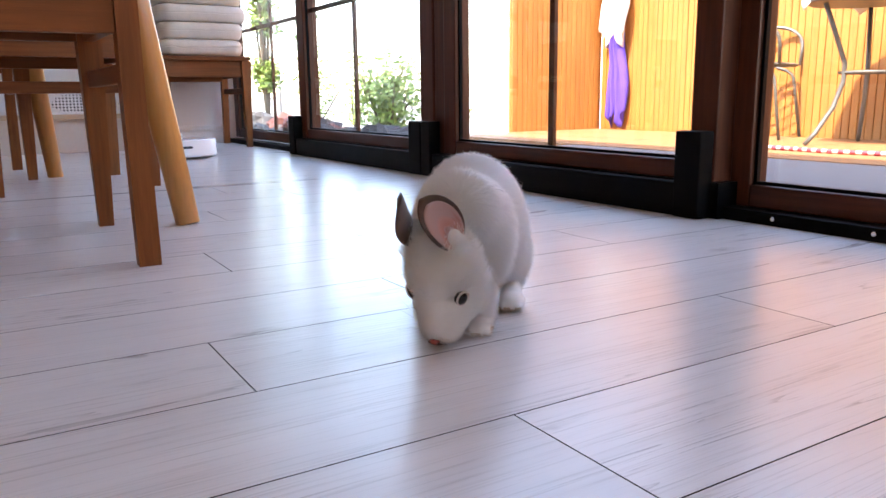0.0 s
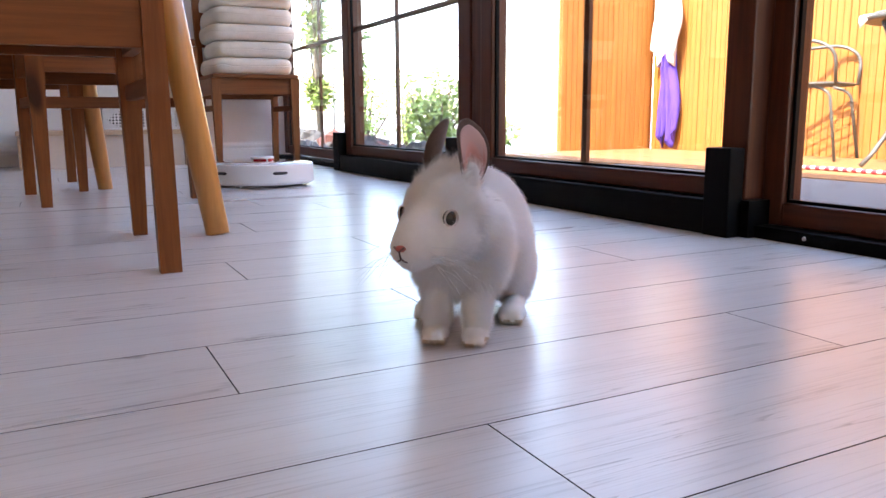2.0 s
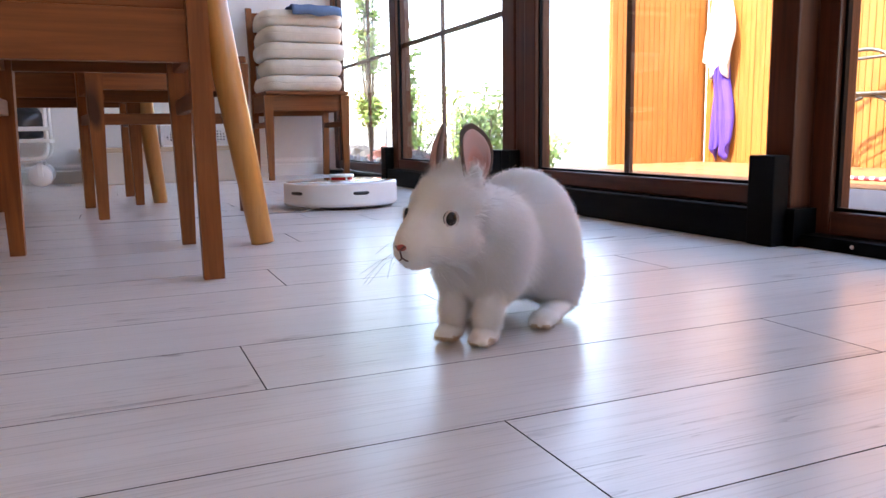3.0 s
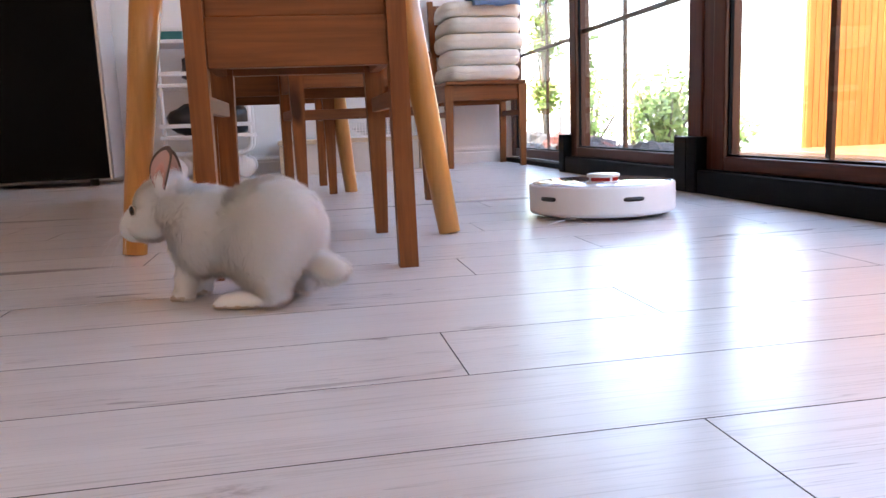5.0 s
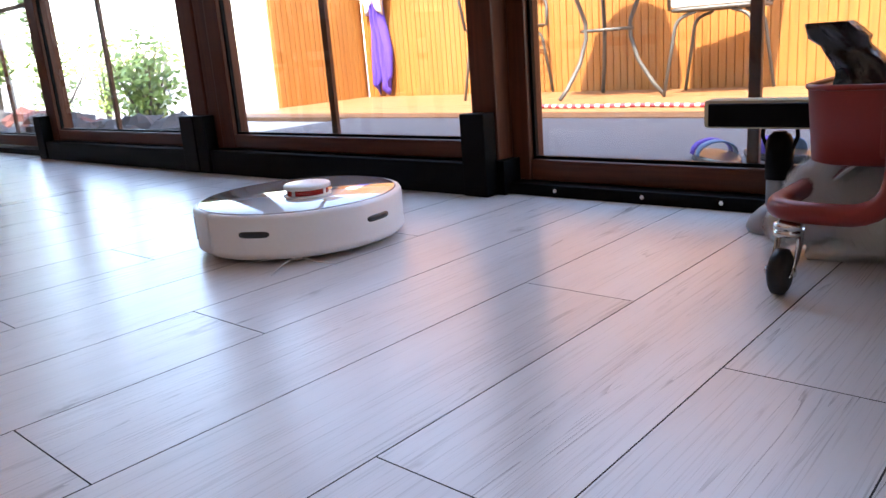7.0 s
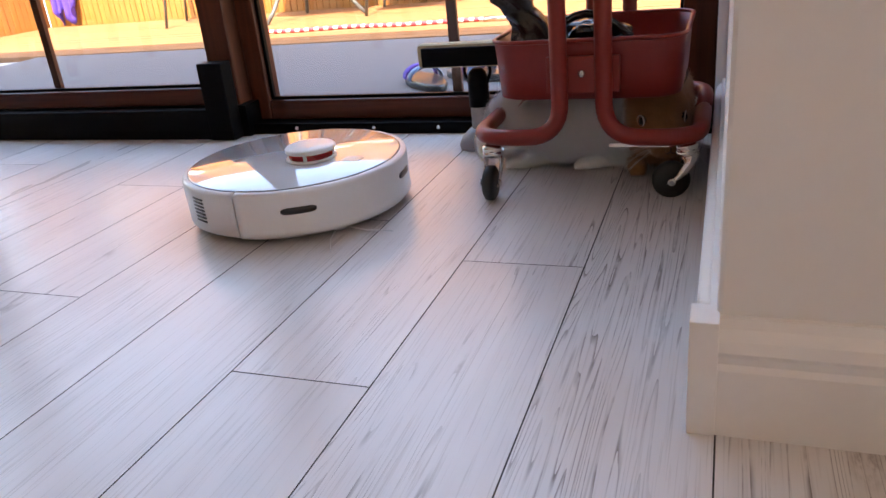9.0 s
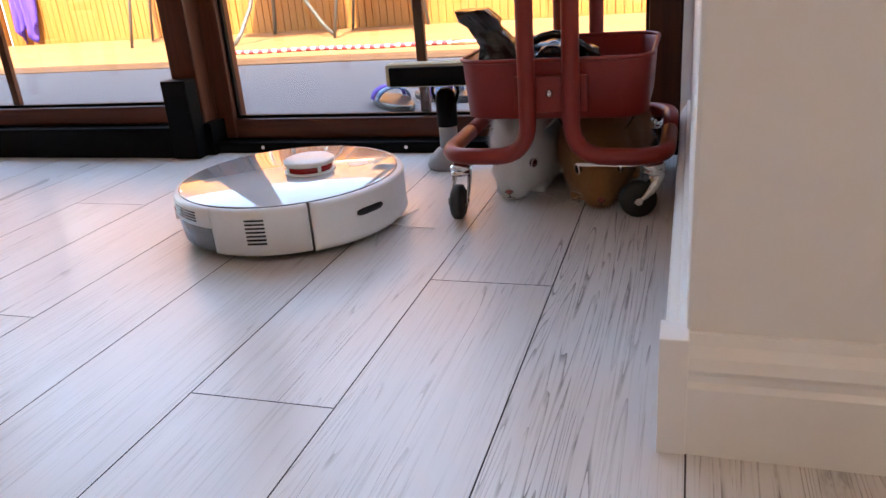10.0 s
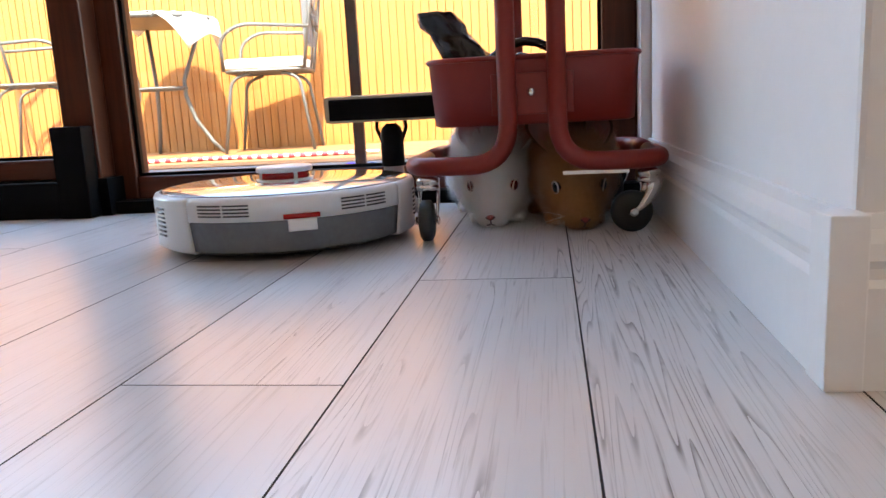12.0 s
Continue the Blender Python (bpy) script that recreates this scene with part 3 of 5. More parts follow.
rope = thing("rope", "red and white twisted rope lying on the deck", "rope")
pts = [Vector((3.06 + 0.015 * math.sin(i * 0.25), 2.35 - i * 0.0234, -0.0112)) for i in range(60)]
for i in range(59):
    part("red_strand" if i % 2 else "white_strand", tube([pts[i], pts[i].lerp(pts[i + 1], 0.5), pts[i + 1]], 0.0085 + 0.0008 * (i % 2), 8), CORD_RED if i % 2 else CORD_WHITE, rope)
part("metal_end", tube([(3.06, 0.97, -0.010), (3.06, 0.86, -0.010)], 0.010, 8), CHROME, rope)


def hanging(name, mat, label, y, w, z0, z1, seed, m):
    """A towel hanging in upright folds, narrow at the top."""
    bm, rows = bmesh.new(), []
    for i in range(19):
        t = i / 18
        row = []
        for j in range(25):
            s = j / 24 - 0.5
            width = w * (0.55 + 0.45 * min(1, t * 1.6))
            d = 0.025 * math.sin(j * 0.85 + seed + t * 1.5) + 0.012 * math.sin(j * 1.9 + t * 4)
            z = z1 - (z1 - z0) * t + 0.06 * math.sin(j * 0.5 + seed) * t
            row.append(bm.verts.new((d, s * width + 0.015 * math.sin(t * 5 + seed), z)))
        rows.append(row)
    for a, c in zip(rows, rows[1:]):
        for j in range(24):
            bm.faces.new((a[j], a[j + 1], c[j + 1], c[j])).smooth = True
    ob = part(name, bm, mat, m=m)
    ob.modifiers.new("thick", "SOLIDIFY").thickness = 0.006
    return tagged(ob, label, "towel")


hanging("towel", PURPLE, "purple towel hanging on the fence", 0, 0.17, 0.05, 0.66, 1.0, pose(4.035, 4.19, 0))
hanging("towel", LINEN, "white towel hanging on the fence", 0, 0.24, 0.62, 1.15, 2.3, pose(4.015, 4.20, 0))
hook = thing("hook", "small steel hook on the fence", "hook", pose(4.09, 4.2, 1.16))
part("peg", tube([(0.002, 0, 0), (-0.09, 0, 0), (-0.10, 0, 0.03)], 0.006, 8), STEEL, hook)


def sandal(m, label):
    ob = thing("sandal", label, "sandal", m, "sandals on the rug")
    sole = []
    for z, k in ((0, 0.96), (0.004, 1), (0.016, 1), (0.02, 0.97)):
        sole.append([(0.125 * math.cos(a) * k, (0.043 + 0.007 * math.cos(a)) * math.sin(a) * k, z) for a in [i * math.pi / 12 for i in range(24)]])
    part("sole", loft(sole), DARK, ob)
    for x, mat in ((0.045, PURPLE), (0.005, DENIM)):
        strap = []
        for i in range(9):
            a = math.pi * i / 8
            c = Vector((x, 0.047 * math.cos(a), 0.018 + 0.032 * math.sin(a)))
            strap.append([c + Vector((d, 0, e)) for d, e in ((-0.016, 0), (0.016, 0), (0.016, 0.004), (-0.016, 0.004))])
        part("strap", loft(strap), mat, ob)
    return ob


sandal(pose(1.86, 0.62, -0.023, 0, 0, 70), "dark sandal with purple straps on the rug")
sandal(pose(1.78, 0.76, -0.023, 0, 0, 40), "dark sandal with purple straps lying askew")
sandal(pose(1.80, 0.33, -0.023, 0, 0, 85), "dark sandal with purple straps near the door")


# ---- dining group ----
def dining_chair(m, label, width=0.37, depth=0.41, high=0.435, group="dining chairs", cross=False):
    """Pine chair; it faces +y, its back posts at y = 0, seat towards +y."""
    ob = thing("dining_chair", label, "chair", m, group)
    w = width / 2
    for s in (-1, 1):
        x = s * (w - 0.016)
        rings = []
        for z, y, r in ((0, -0.022, 0.0125), (0.22, -0.006, 0.0165), (0.42, 0.0, 0.018), (0.65, -0.02, 0.016), (0.88, -0.06, 0.012)):
            rings.append([(x - 0.015, y - r, z), (x + 0.015, y - r, z), (x + 0.015, y + r, z), (x - 0.015, y + r, z)])
        bm = loft(rings)
        for f in bm.faces:
            f.smooth = False
        bmesh.ops.bevel(bm, geom=[e for e in bm.edges if len(e.link_faces) == 2 and e.calc_face_angle(0) > 1.0], offset=0.003, segments=2, affect="EDGES")
        part("back_post", bm, PINE_Z, ob)
        rings = []
        for z, r in ((0, 0.0125), (0.22, 0.0175), (high - 0.02, 0.0225)):
            rings.append([(x - r, depth - 0.02 - r, z), (x + r, depth - 0.02 - r, z), (x + r, depth - 0.02 + r, z), (x - r, depth - 0.02 + r, z)])
        bm = loft(rings)
        for f in bm.faces:
            f.smooth = False
        bmesh.ops.bevel(bm, geom=[e for e in bm.edges if len(e.link_faces) == 2 and e.calc_face_angle(0) > 1.0], offset=0.003, segments=2, affect="EDGES")
        part("leg", bm, PINE_Z, ob)
        part("stretcher", box(x - 0.009, x + 0.009, 0.008, depth - 0.036, 0.255, 0.283, 0.003), PINE_Y, ob)
        part("side_rail", box(x - 0.010, x + 0.010, 0.017, depth - 0.037, high - 0.095, high - 0.02, 0.002), PINE_Y, ob)
        part("peg", lathe([(0.0055, 0), (0.0055, 0.001)], 10), DARK, ob, m=pose(x, depth - 0.02 + 0.0185, high - 0.045, -90, 0, 0))
    part("back_rail", box(-w + 0.0315, w - 0.0315, -0.012, 0.012, high - 0.11, high - 0.035, 0.002), PINE_X, ob)
    part("front_rail", box(-w + 0.035, w - 0.035, depth - 0.034, depth - 0.014, high - 0.095, high - 0.02, 0.002), PINE_X, ob)
    part("seat", box(-w + 0.0315, w - 0.0315, 0.0, 0.0185, high - 0.0345, high, 0.003, box(-w, w, 0.0186, depth + 0.012, high - 0.0195, high, 0.005)), PINE_X, ob)
    if cross:
        part("cross_stretcher", box(-w + 0.0255, w - 0.0255, depth * 0.5 - 0.009, depth * 0.5 + 0.009, 0.252, 0.284, 0.003), PINE_X, ob)
    for z in (0.58, 0.70, 0.80):
        y = -0.012 - (z - 0.58) * 0.16
        part("back_slat", box(-w + 0.0305, w - 0.0305, y - 0.008, y + 0.008, z, z + 0.055, 0.003), PINE_X, ob)
    return ob


dining_chair(pose(0.062, 1.160, 0), "brown stained pine dining chair pushed under the table", 0.335, 0.415, 0.43)
dining_chair(pose(0.199, 2.578, 0, 0, 0, 186), "brown stained pine dining chair across the table", 0.41, 0.41, cross=True)
dining_chair(pose(-0.06, 3.0, 0, 0, 0, 183), "brown stained pine dining chair pulled out", 0.42, 0.42)
dining_chair(pose(0.98, 4.11, 0, 0, 0, 180), "brown stained pine chair holding cushions by the window", 0.41, 0.40, 0.43)

dtable = thing("dining_table", "dining table on round splayed light wood legs", "table")
part("tabletop", box(-0.52, 0.52, 1.30, 2.82, 0.715, 0.745, 0.006), BEECH, dtable)
for bx, by, tx, ty in ((0.348, 1.482, 0.25, 1.57), (-0.272, 1.46, -0.19, 1.55), (0.22, 2.66, 0.15, 2.57), (-0.30, 2.66, -0.22, 2.57)):
    a, c = Vector((bx, by, 0)), Vector((tx, ty, 0.714))
    part("leg", loft([ring(a + (c - a) * t, c - a, r, 24) for t, r in ((0.0, 0.0215), (0.003, 0.0225), (0.5, 0.028), (1.0, 0.034))]), BEECH, dtable)

part("collar", loft([ring(Vector((-0.30, 2.66, 0)).lerp(Vector((-0.22, 2.57, 0.714)), t), (0.08, -0.09, 0.714), 0.0345, 24) for t in (0.90, 0.985)]), CHROME, dtable, "chrome leg collar")
random.seed(3)
for i in range(5):
    z = 0.4305 + i * 0.0775
    w, d = 0.205 + random.uniform(-0.012, 0.006), 0.20 + random.uniform(-0.012, 0.005)
    bm, rings = bmesh.new(), []
    N, half = 56, 0.0382
    for t in (-1, -0.96, -0.8, -0.5, -0.12, -0.05, 0.0, 0.05, 0.12, 0.5, 0.8, 0.96, 1):
        k = 0.90 + 0.10 * math.sqrt(max(0, 1 - t * t)) - (0.012 if t == 0 else 0.0)
        row = []
        for j in range(N):
            a = 2 * math.pi * j / N
            ca, sa = math.cos(a), math.sin(a)
            q = (abs(ca) ** 6 + abs(sa) ** 6) ** (-1 / 6)
            wave = 1 + 0.03 * noise.noise((ca * 4, sa * 4, i * 3 + t * 0.8))
            row.append((ca * q * w * k * wave, sa * q * d * k * wave, half + t * (half - 0.0012) + (0.0 if abs(t) == 1 else 0.010 * noise.noise((ca * 3.2, sa * 3.2, i * 7.0)) * (1 - t * t))))
        rings.append(row)
    loft(rings, bm)
    c = part("cushion", bm, CUSHION, m=pose(0.98 + random.uniform(-0.010, 0.010), 3.905 + random.uniform(-0.01, 0.01), z, 0, 0, random.uniform(-3, 3)))
    tagged(c, "folded cream cotton seat cushion in a stack", "cushion", "stacked cushions")
bm, rows = bmesh.new(), []
for i in range(15):
    row = []
    for j in range(15):
        x, y = -0.13 + i * 0.0175, -0.25 + j * 0.03
        drop = max(0.0, -y - 0.22) * 1.0 + max(0.0, x - 0.10) * 0.3
        row.append(bm.verts.new((x, max(y, -0.245), 0.012 - drop * 1.6 + 0.01 * noise.noise((x * 14, y * 14, 2)) + 0.008)))
    rows.append(row)
for a, c in zip(rows, rows[1:]):
    for j in range(14):
        bm.faces.new((a[j], a[j + 1], c[j + 1], c[j])).smooth = True
dn = tagged(part("folded_cloth", bm, DENIM, m=pose(1.05, 3.93, 0.4305 + 5 * 0.0775)), "crumpled blue denim cloth on the cushions", "cloth")
dn.modifiers.new("thick", "SOLIDIFY").thickness = 0.004

# low bench with basket by the far wall
bench = thing("bench", "low pale wooden bench along the far wall", "bench", pose(0, -0.12, 0))
PALE = wood("pale_bench_wood", (0.6, 0.46, 0.32), (0.5, 0.36, 0.23), 0, 0.45, 0.7, False)
part("seat_board", box(-0.06, 0.69, 3.96, 4.30, 0.150, 0.172, 0.004), PALE, bench)
part("front_board", box(-0.033, 0.65, 3.985, 4.005, 0.0, 0.1495, 0.003), CREAM, bench)
for x in (-0.056, 0.655):
    part("end_board", box(x, x + 0.022, 3.99, 4.28, 0.0, 0.1445, 0.003), PALE, bench)
basket = thing("basket", "white plastic lattice basket on the bench", "basket", pose(-0.055, -0.12, 0))
part("bottom", box(0.36, 0.70, 4.0, 4.2, 0.1725, 0.178), WHITE, basket)
lat = bmesh.new()
for i in range(24):
    x = 0.36 + i * 0.0146
    box(x, x + 0.007, 4.0, 4.004, 0.1785, 0.268, bm=lat)
for i in range(7):
    z = 0.180 + i * 0.0135
    box(0.36, 0.70, 3.9985, 3.9995, z, z + 0.006, bm=lat)
part("front_lattice", lat, WHITE, basket)
part("rim", box(0.353, 0.707, 3.993, 4.207, 0.268, 0.278, 0.003), WHITE, basket)
part("back_side", box(0.36, 0.70, 4.195, 4.2, 0.1785, 0.2675), WHITE, basket)
tagged(part("dark_cloth", blob((0.475, 3.98, 0.222), (0.15, 0.08, 0.042), 18, 10, None, 0, 0.2, 3), DARK), "dark cloth lying in the basket", "cloth")
for x in (0.355, 0.7005):
    part("end_side", box(x, x + 0.004, 4.0, 4.2, 0.1785, 0.2675), WHITE, basket)
shoe = thing("shoe", "dark shoe standing on the bench", "shoe", pose(0.25, 3.97, 0.1725, 0, 0, 80))
part("upper", blob((0, 0, 0.045), (0.125, 0.042, 0.045), 16, 10), DARK, shoe)
part("collar", blob((-0.06, 0, 0.075), (0.05, 0.036, 0.04), 14, 9), DENIM, shoe)
part("sole", box(-0.12, 0.12, -0.04, 0.04, 0.0, 0.016, 0.006), WHITE, shoe)

cart = thing("white_cart", "white metal kitchen cart with small castor wheels", "trolley", pose(0, -0.12, 0))
frame_bm = tube(arc([(-0.60, 4.02, 0.125), (-0.19, 4.02, 0.125), (-0.19, 4.02, 0.75)], 0.06), 0.010, 10)
part("front_frame", frame_bm, WHITE, cart)
part("back_frame", tube(arc([(-0.60, 4.27, 0.125), (-0.19, 4.27, 0.125), (-0.19, 4.27, 0.75)], 0.06), 0.010, 10), WHITE, cart)
part("end_frame", tube([(-0.60, 4.02, 0.10), (-0.60, 4.02, 0.75)], 0.010, 10), WHITE, cart)
for z in (0.20, 0.45, 0.66):
    part("shelf", box(-0.62, -0.175, 4.005, 4.285, z, z + 0.018, 0.004), WHITE, cart)
    part("shelf_rail", box(-0.62, -0.175, 4.0, 4.0045, z + 0.055, z + 0.075, 0.002), WHITE, cart)
for x, y in ((-0.23, 4.04), (-0.56, 4.04), (-0.23, 4.25), (-0.56, 4.25)):
    w = part("wheel", lathe([(0.012, -0.011), (0.048, -0.011), (0.052, -0.006), (0.052, 0.006), (0.048, 0.011), (0.012, 0.011)], 24), WHITE, cart, m=pose(x, y, 0.0522, 90, 0, 0))
    part("fork", box(x - 0.012, x + 0.012, y - 0.018, y - 0.013, 0.045, 0.115, 0.002, box(x - 0.012, x + 0.012, y + 0.013, y + 0.018, 0.045, 0.115, 0.002)), WHITE, cart)
for k, (x, z, r) in enumerate(((-0.48, 0.218, 0.085), (-0.30, 0.218, 0.085), (-0.40, 0.468, 0.09))):
    bag = part("dark_bag", blob((0, 0, r * 0.9), (r * 1.3, 0.1, r * 0.9), 14, 9, None, 0, 0.35, k), DARK, m=pose(x, 4.02, z))
    tagged(bag, "dark crumpled bag on the cart shelf", "bag")
tagged(part("teal_box", box(-0.60, -0.48, 3.94, 4.04, 0.679, 0.735, 0.004), plain("teal_plastic", (0.03, 0.22, 0.22), 0.4)), "small teal plastic box on the cart", "box")

fridge = thing("fridge", "tall glossy black refrigerator beside the cart", "refrigerator", pose(0, -0.13, 0))
part("body", box(-1.55, -0.846, 3.945, 4.29, 0.03, 1.75, 0.006), FRIDGE_SIDE, fridge, "pale grey side panel")
part("door", box(-1.55, -0.842, 3.90, 3.941, 0.035, 1.75, 0.008), FRIDGE, fridge)
part("trim", box(-0.8415, -0.832, 3.902, 3.944, 0.03, 1.75), CHROME, fridge, "thin metal edge trim")
for x in (-1.50, -0.93):
    part("foot", lathe([(0.02, 0), (0.02, 0.0295)], 14), DARK, fridge, m=pose(x, 3.97, 0))


# ---- red trolley ----
TY = 0.172
trolley = thing("utility_trolley", "red painted metal trolley with basket on castors", "trolley")
for x in (0.846, 1.150):
    for s in (-1, 1):
        far = 1 if x > 1 else -1
        pts = arc([((0.998 + far * 0.002), TY + s * 0.155, 0.091), (x, TY + s * 0.155, 0.091), (x, TY + s * 0.030, 0.091), (x, TY + s * 0.030, 0.76)], 0.05, 8)
        part("frame_tube", tube(pts, 0.0118, 14), RED, trolley)
def basket_ring(x0, x1, y0, y1, z, r, n=8):
    out = []
    for cx, cy, a0 in ((x1 - r, y1 - r, 0), (x0 + r, y1 - r, 90), (x0 + r, y0 + r, 180), (x1 - r, y0 + r, 270)):
        for k in range(n):
            a = radians(a0 + 90 * k / (n - 1))
            out.append((cx + r * math.cos(a), cy + r * math.sin(a), z))
    return out


tray = []
for inset, z in ((0.006, 0.1375), (0.001, 0.140), (-0.004, 0.216), (-0.004, 0.2175), (-0.001, 0.2175), (0.004, 0.146)):
    tray.append(basket_ring(0.872 + inset, 1.128 - inset, 0.044 + inset, 0.300 - inset, z, 0.035))
part("basket", loft(tray), RED, trolley)
part("basket_rim", tube(basket_ring(0.867, 1.133, 0.039, 0.305, 0.2195, 0.04), 0.0032, 8, closed=True), RED, trolley)
for x, far in ((0.857, 1), (1.139, -1)):
    part("bracket", box(min(x, x + far * 0.009), max(x, x + far * 0.009), TY - 0.05, TY + 0.05, 0.15, 0.20, 0.002), RED, trolley)
    part("screw", lathe([(0.0055, 0), (0.0055, 0.002), (0.004, 0.004), (0.0015, 0.005)], 16), CHROME, trolley, m=pose(x, TY + 0.001, 0.177, 0, -90 * far, 0))
tray2 = []
for inset, z in ((0.006, 0.42), (0.0, 0.423), (-0.004, 0.50), (-0.001, 0.50), (0.004, 0.428)):
    tray2.append(basket_ring(0.872 + inset, 1.128 - inset, 0.044 + inset, 0.300 - inset, z, 0.035))
part("upper_basket", loft(tray2), RED, trolley)
part("floor_plate", box(0.856, 0.864, TY - 0.115, TY - 0.035, 0.0745, 0.079), CHROME, trolley)


def castor(x, y, yaw):
    c = part("castor", lathe([(0.014, 0.062), (0.015, 0.064), (0.015, 0.068), (0.012, 0.0685), (0.015, 0.070), (0.015, 0.076), (0.008, 0.0795)], 20), CHROME, trolley, m=pose(x, y, 0, 0, 0, yaw))
    part("wheel", lathe([(0.008, -0.008), (0.021, -0.008), (0.0255, -0.005), (0.0258, 0.0), (0.0255, 0.005), (0.021, 0.008), (0.008, 0.008)], 28), RUBBER, c, "black rubber wheel", m=pose(-0.020, 0, 0.0258, 90, 0, 0))
    for s in (-1, 1):
        rings = []
        for px, pz, w in ((0.006, 0.066, 0.010), (0.004, 0.052, 0.009), (-0.006, 0.036, 0.008), (-0.016, 0.027, 0.007), (-0.022, 0.024, 0.006)):
            rings.append([(px - w, s * 0.0105, pz - 0.002), (px + w, s * 0.0105, pz + 0.002), (px + w, s * 0.0130, pz + 0.002), (px - w, s * 0.0130, pz - 0.002)])
        part("fork", loft(rings), CHROME, c)
        part("axle_cap", lathe([(0.0055, 0), (0.0055, 0.002), (0.003, 0.0032)], 14), CHROME, c, m=pose(-0.020, s * 0.0132, 0.0258, -90 * s, 0, 0))
    return c


castor(0.856, 0.306, 0)
castor(0.868, 0.034, -82)
castor(1.142, 0.305, 160)
castor(1.142, 0.045, 200)

# black bin liner stuffed into the basket
bag = thing("bin_liner", "crumpled black plastic bin liner in the trolley basket", "bag")
bm = bmesh.new()
rings = []
rnd = random.Random(5)
for i in range(15):
    t = i / 14
    c = Vector((0.95 + 0.01 * math.sin(t * 4), 0.218 + 0.080 * t, 0.165 + 0.12 * t))
    r = 0.032 * (1 - t) ** 0.8 + 0.015 + (0.009 if t > 0.85 else 0)
    rings.append([c + Vector((math.cos(a) * r * 1.1, math.sin(a) * r, 0)) * (1 + 0.45 * noise.noise((math.cos(a) * 2.5, math.sin(a) * 2.5, t * 4))) for a in [2 * math.pi * k / 28 for k in range(28)]])
loft(rings, bm)
part("neck", bm, BAG, bag)
part("crumpled_plastic", blob((0.99, 0.19, 0.19), (0.06, 0.07, 0.034), 34, 22, None, 0, 0.7, 4), BAG, bag)
part("handle_loop", tube([(0.95, 0.245 - 0.016 * k, 0.208 + 0.036 * math.sin(math.pi * k / 8)) for k in range(9)], 0.006, 8), BAG, bag)

# floor mop head standing on its pole
mop = thing("window_mop", "black mop head with cream fleece on a grey stand", "mop")
part("base", lathe([(0.040, 0), (0.042, 0.006), (0.036, 0.02), (0.024, 0.032), (0.019, 0.036)], 28), GREY, mop, "grey domed base", m=pose(1.115, 0.402, 0))
part("tube", lathe([(0.0165, 0.034), (0.0165, 0.09)], 20), GREY, mop, m=pose(1.115, 0.402, 0))
part("clamp", lathe([(0.0185, 0.075), (0.0185, 0.125), (0.015, 0.136), (0.008, 0.142)], 20), BLACK, mop, m=pose(1.115, 0.402, 0))
for s in (-1, 1):
    part("fork_arm", tube([(1.115, 0.402 + s * 0.016, 0.115), (1.115, 0.402 + s * 0.024, 0.135), (1.115, 0.402 + s * 0.022, 0.152)], 0.003, 8), BLACK, mop)
part("fleece", box(1.098, 1.132, 0.27, 0.507, 0.146, 0.188, 0.008), FLEECE, mop, "cream fleece cover")
part("plate", box(1.090, 1.0975, 0.285, 0.496, 0.150, 0.183, 0.002), BLACK, mop)


# ---- robot vacuum ----
robot = thing("robot_vacuum", "white round robot vacuum with red-ringed turret", "robot vacuum")
robot.scale = (0.962, 0.962, 0.93)
R = 0.1765


def sector(a0, a1, prof, n):
    """Lathe of a profile over part of a turn, closed at its ends; angles from the front, +x."""
    return loft([[(r * math.cos(a), r * math.sin(a), z) for r, z in prof] for a in [radians(a0 + (a1 - a0) * k / n) for k in range(n + 1)]])


bumper_prof = [(0.130, 0.014), (0.172, 0.010), (0.1775, 0.016), (0.1775, 0.022), (R, 0.026), (R, 0.076), (0.1745, 0.0805), (0.168, 0.082), (0.130, 0.080)]
part("bumper", sector(-84, 84, bumper_prof, 56), WHITE, robot, "white front bumper")
shell_prof = [(0.130, 0.012), (0.168, 0.010), (0.1745, 0.014), (0.1755, 0.076), (0.1735, 0.0805), (0.167, 0.082), (0.130, 0.080)]
part("side_shell", sector(85, 132, shell_prof, 18), WHITE, robot)
part("side_shell", sector(-132, -85, shell_prof, 18), WHITE, robot)
top_prof = [(0.130, 0.052), (0.1755, 0.052), (0.1755, 0.076), (0.1735, 0.0805), (0.167, 0.082), (0.130, 0.080)]
part("rear_shell", sector(132.2, 227.8, top_prof, 32), WHITE, robot)
bin_prof = [(0.120, 0.012), (0.160, 0.010), (0.170, 0.014), (0.1742, 0.05), (0.1742, 0.0515), (0.120, 0.0515)]
part("dustbin", sector(132.4, 227.6, bin_prof, 32), SMOKE, robot, "smoky grey translucent dustbin")
part("chassis", lathe([(0.150, 0.006), (0.155, 0.008), (0.155, 0.079)], 48), DARK, robot)
part("top_plate", lathe([(0.1655, 0.0805), (0.1655, 0.0828), (0.1645, 0.0835), (0.005, 0.0838)], 64), TOPGLOSS, robot, "glossy white top plate")
gap = lathe([(0.1656, 0.0815), (0.1672, 0.0815), (0.1672, 0.0826), (0.1656, 0.0826)], 64)
part("seam_ring", gap, DARK, robot)
turret = part("turret", lathe([(0.040, 0.0), (0.040, 0.0024), (0.034, 0.0030)], 40), WHITE, robot, "", m=pose(0.032, 0, 0.0835))
part("sensor_ring", lathe([(0.0352, 0.0028), (0.0352, 0.0135)], 40), REDGLASS, turret, "red lidar window")
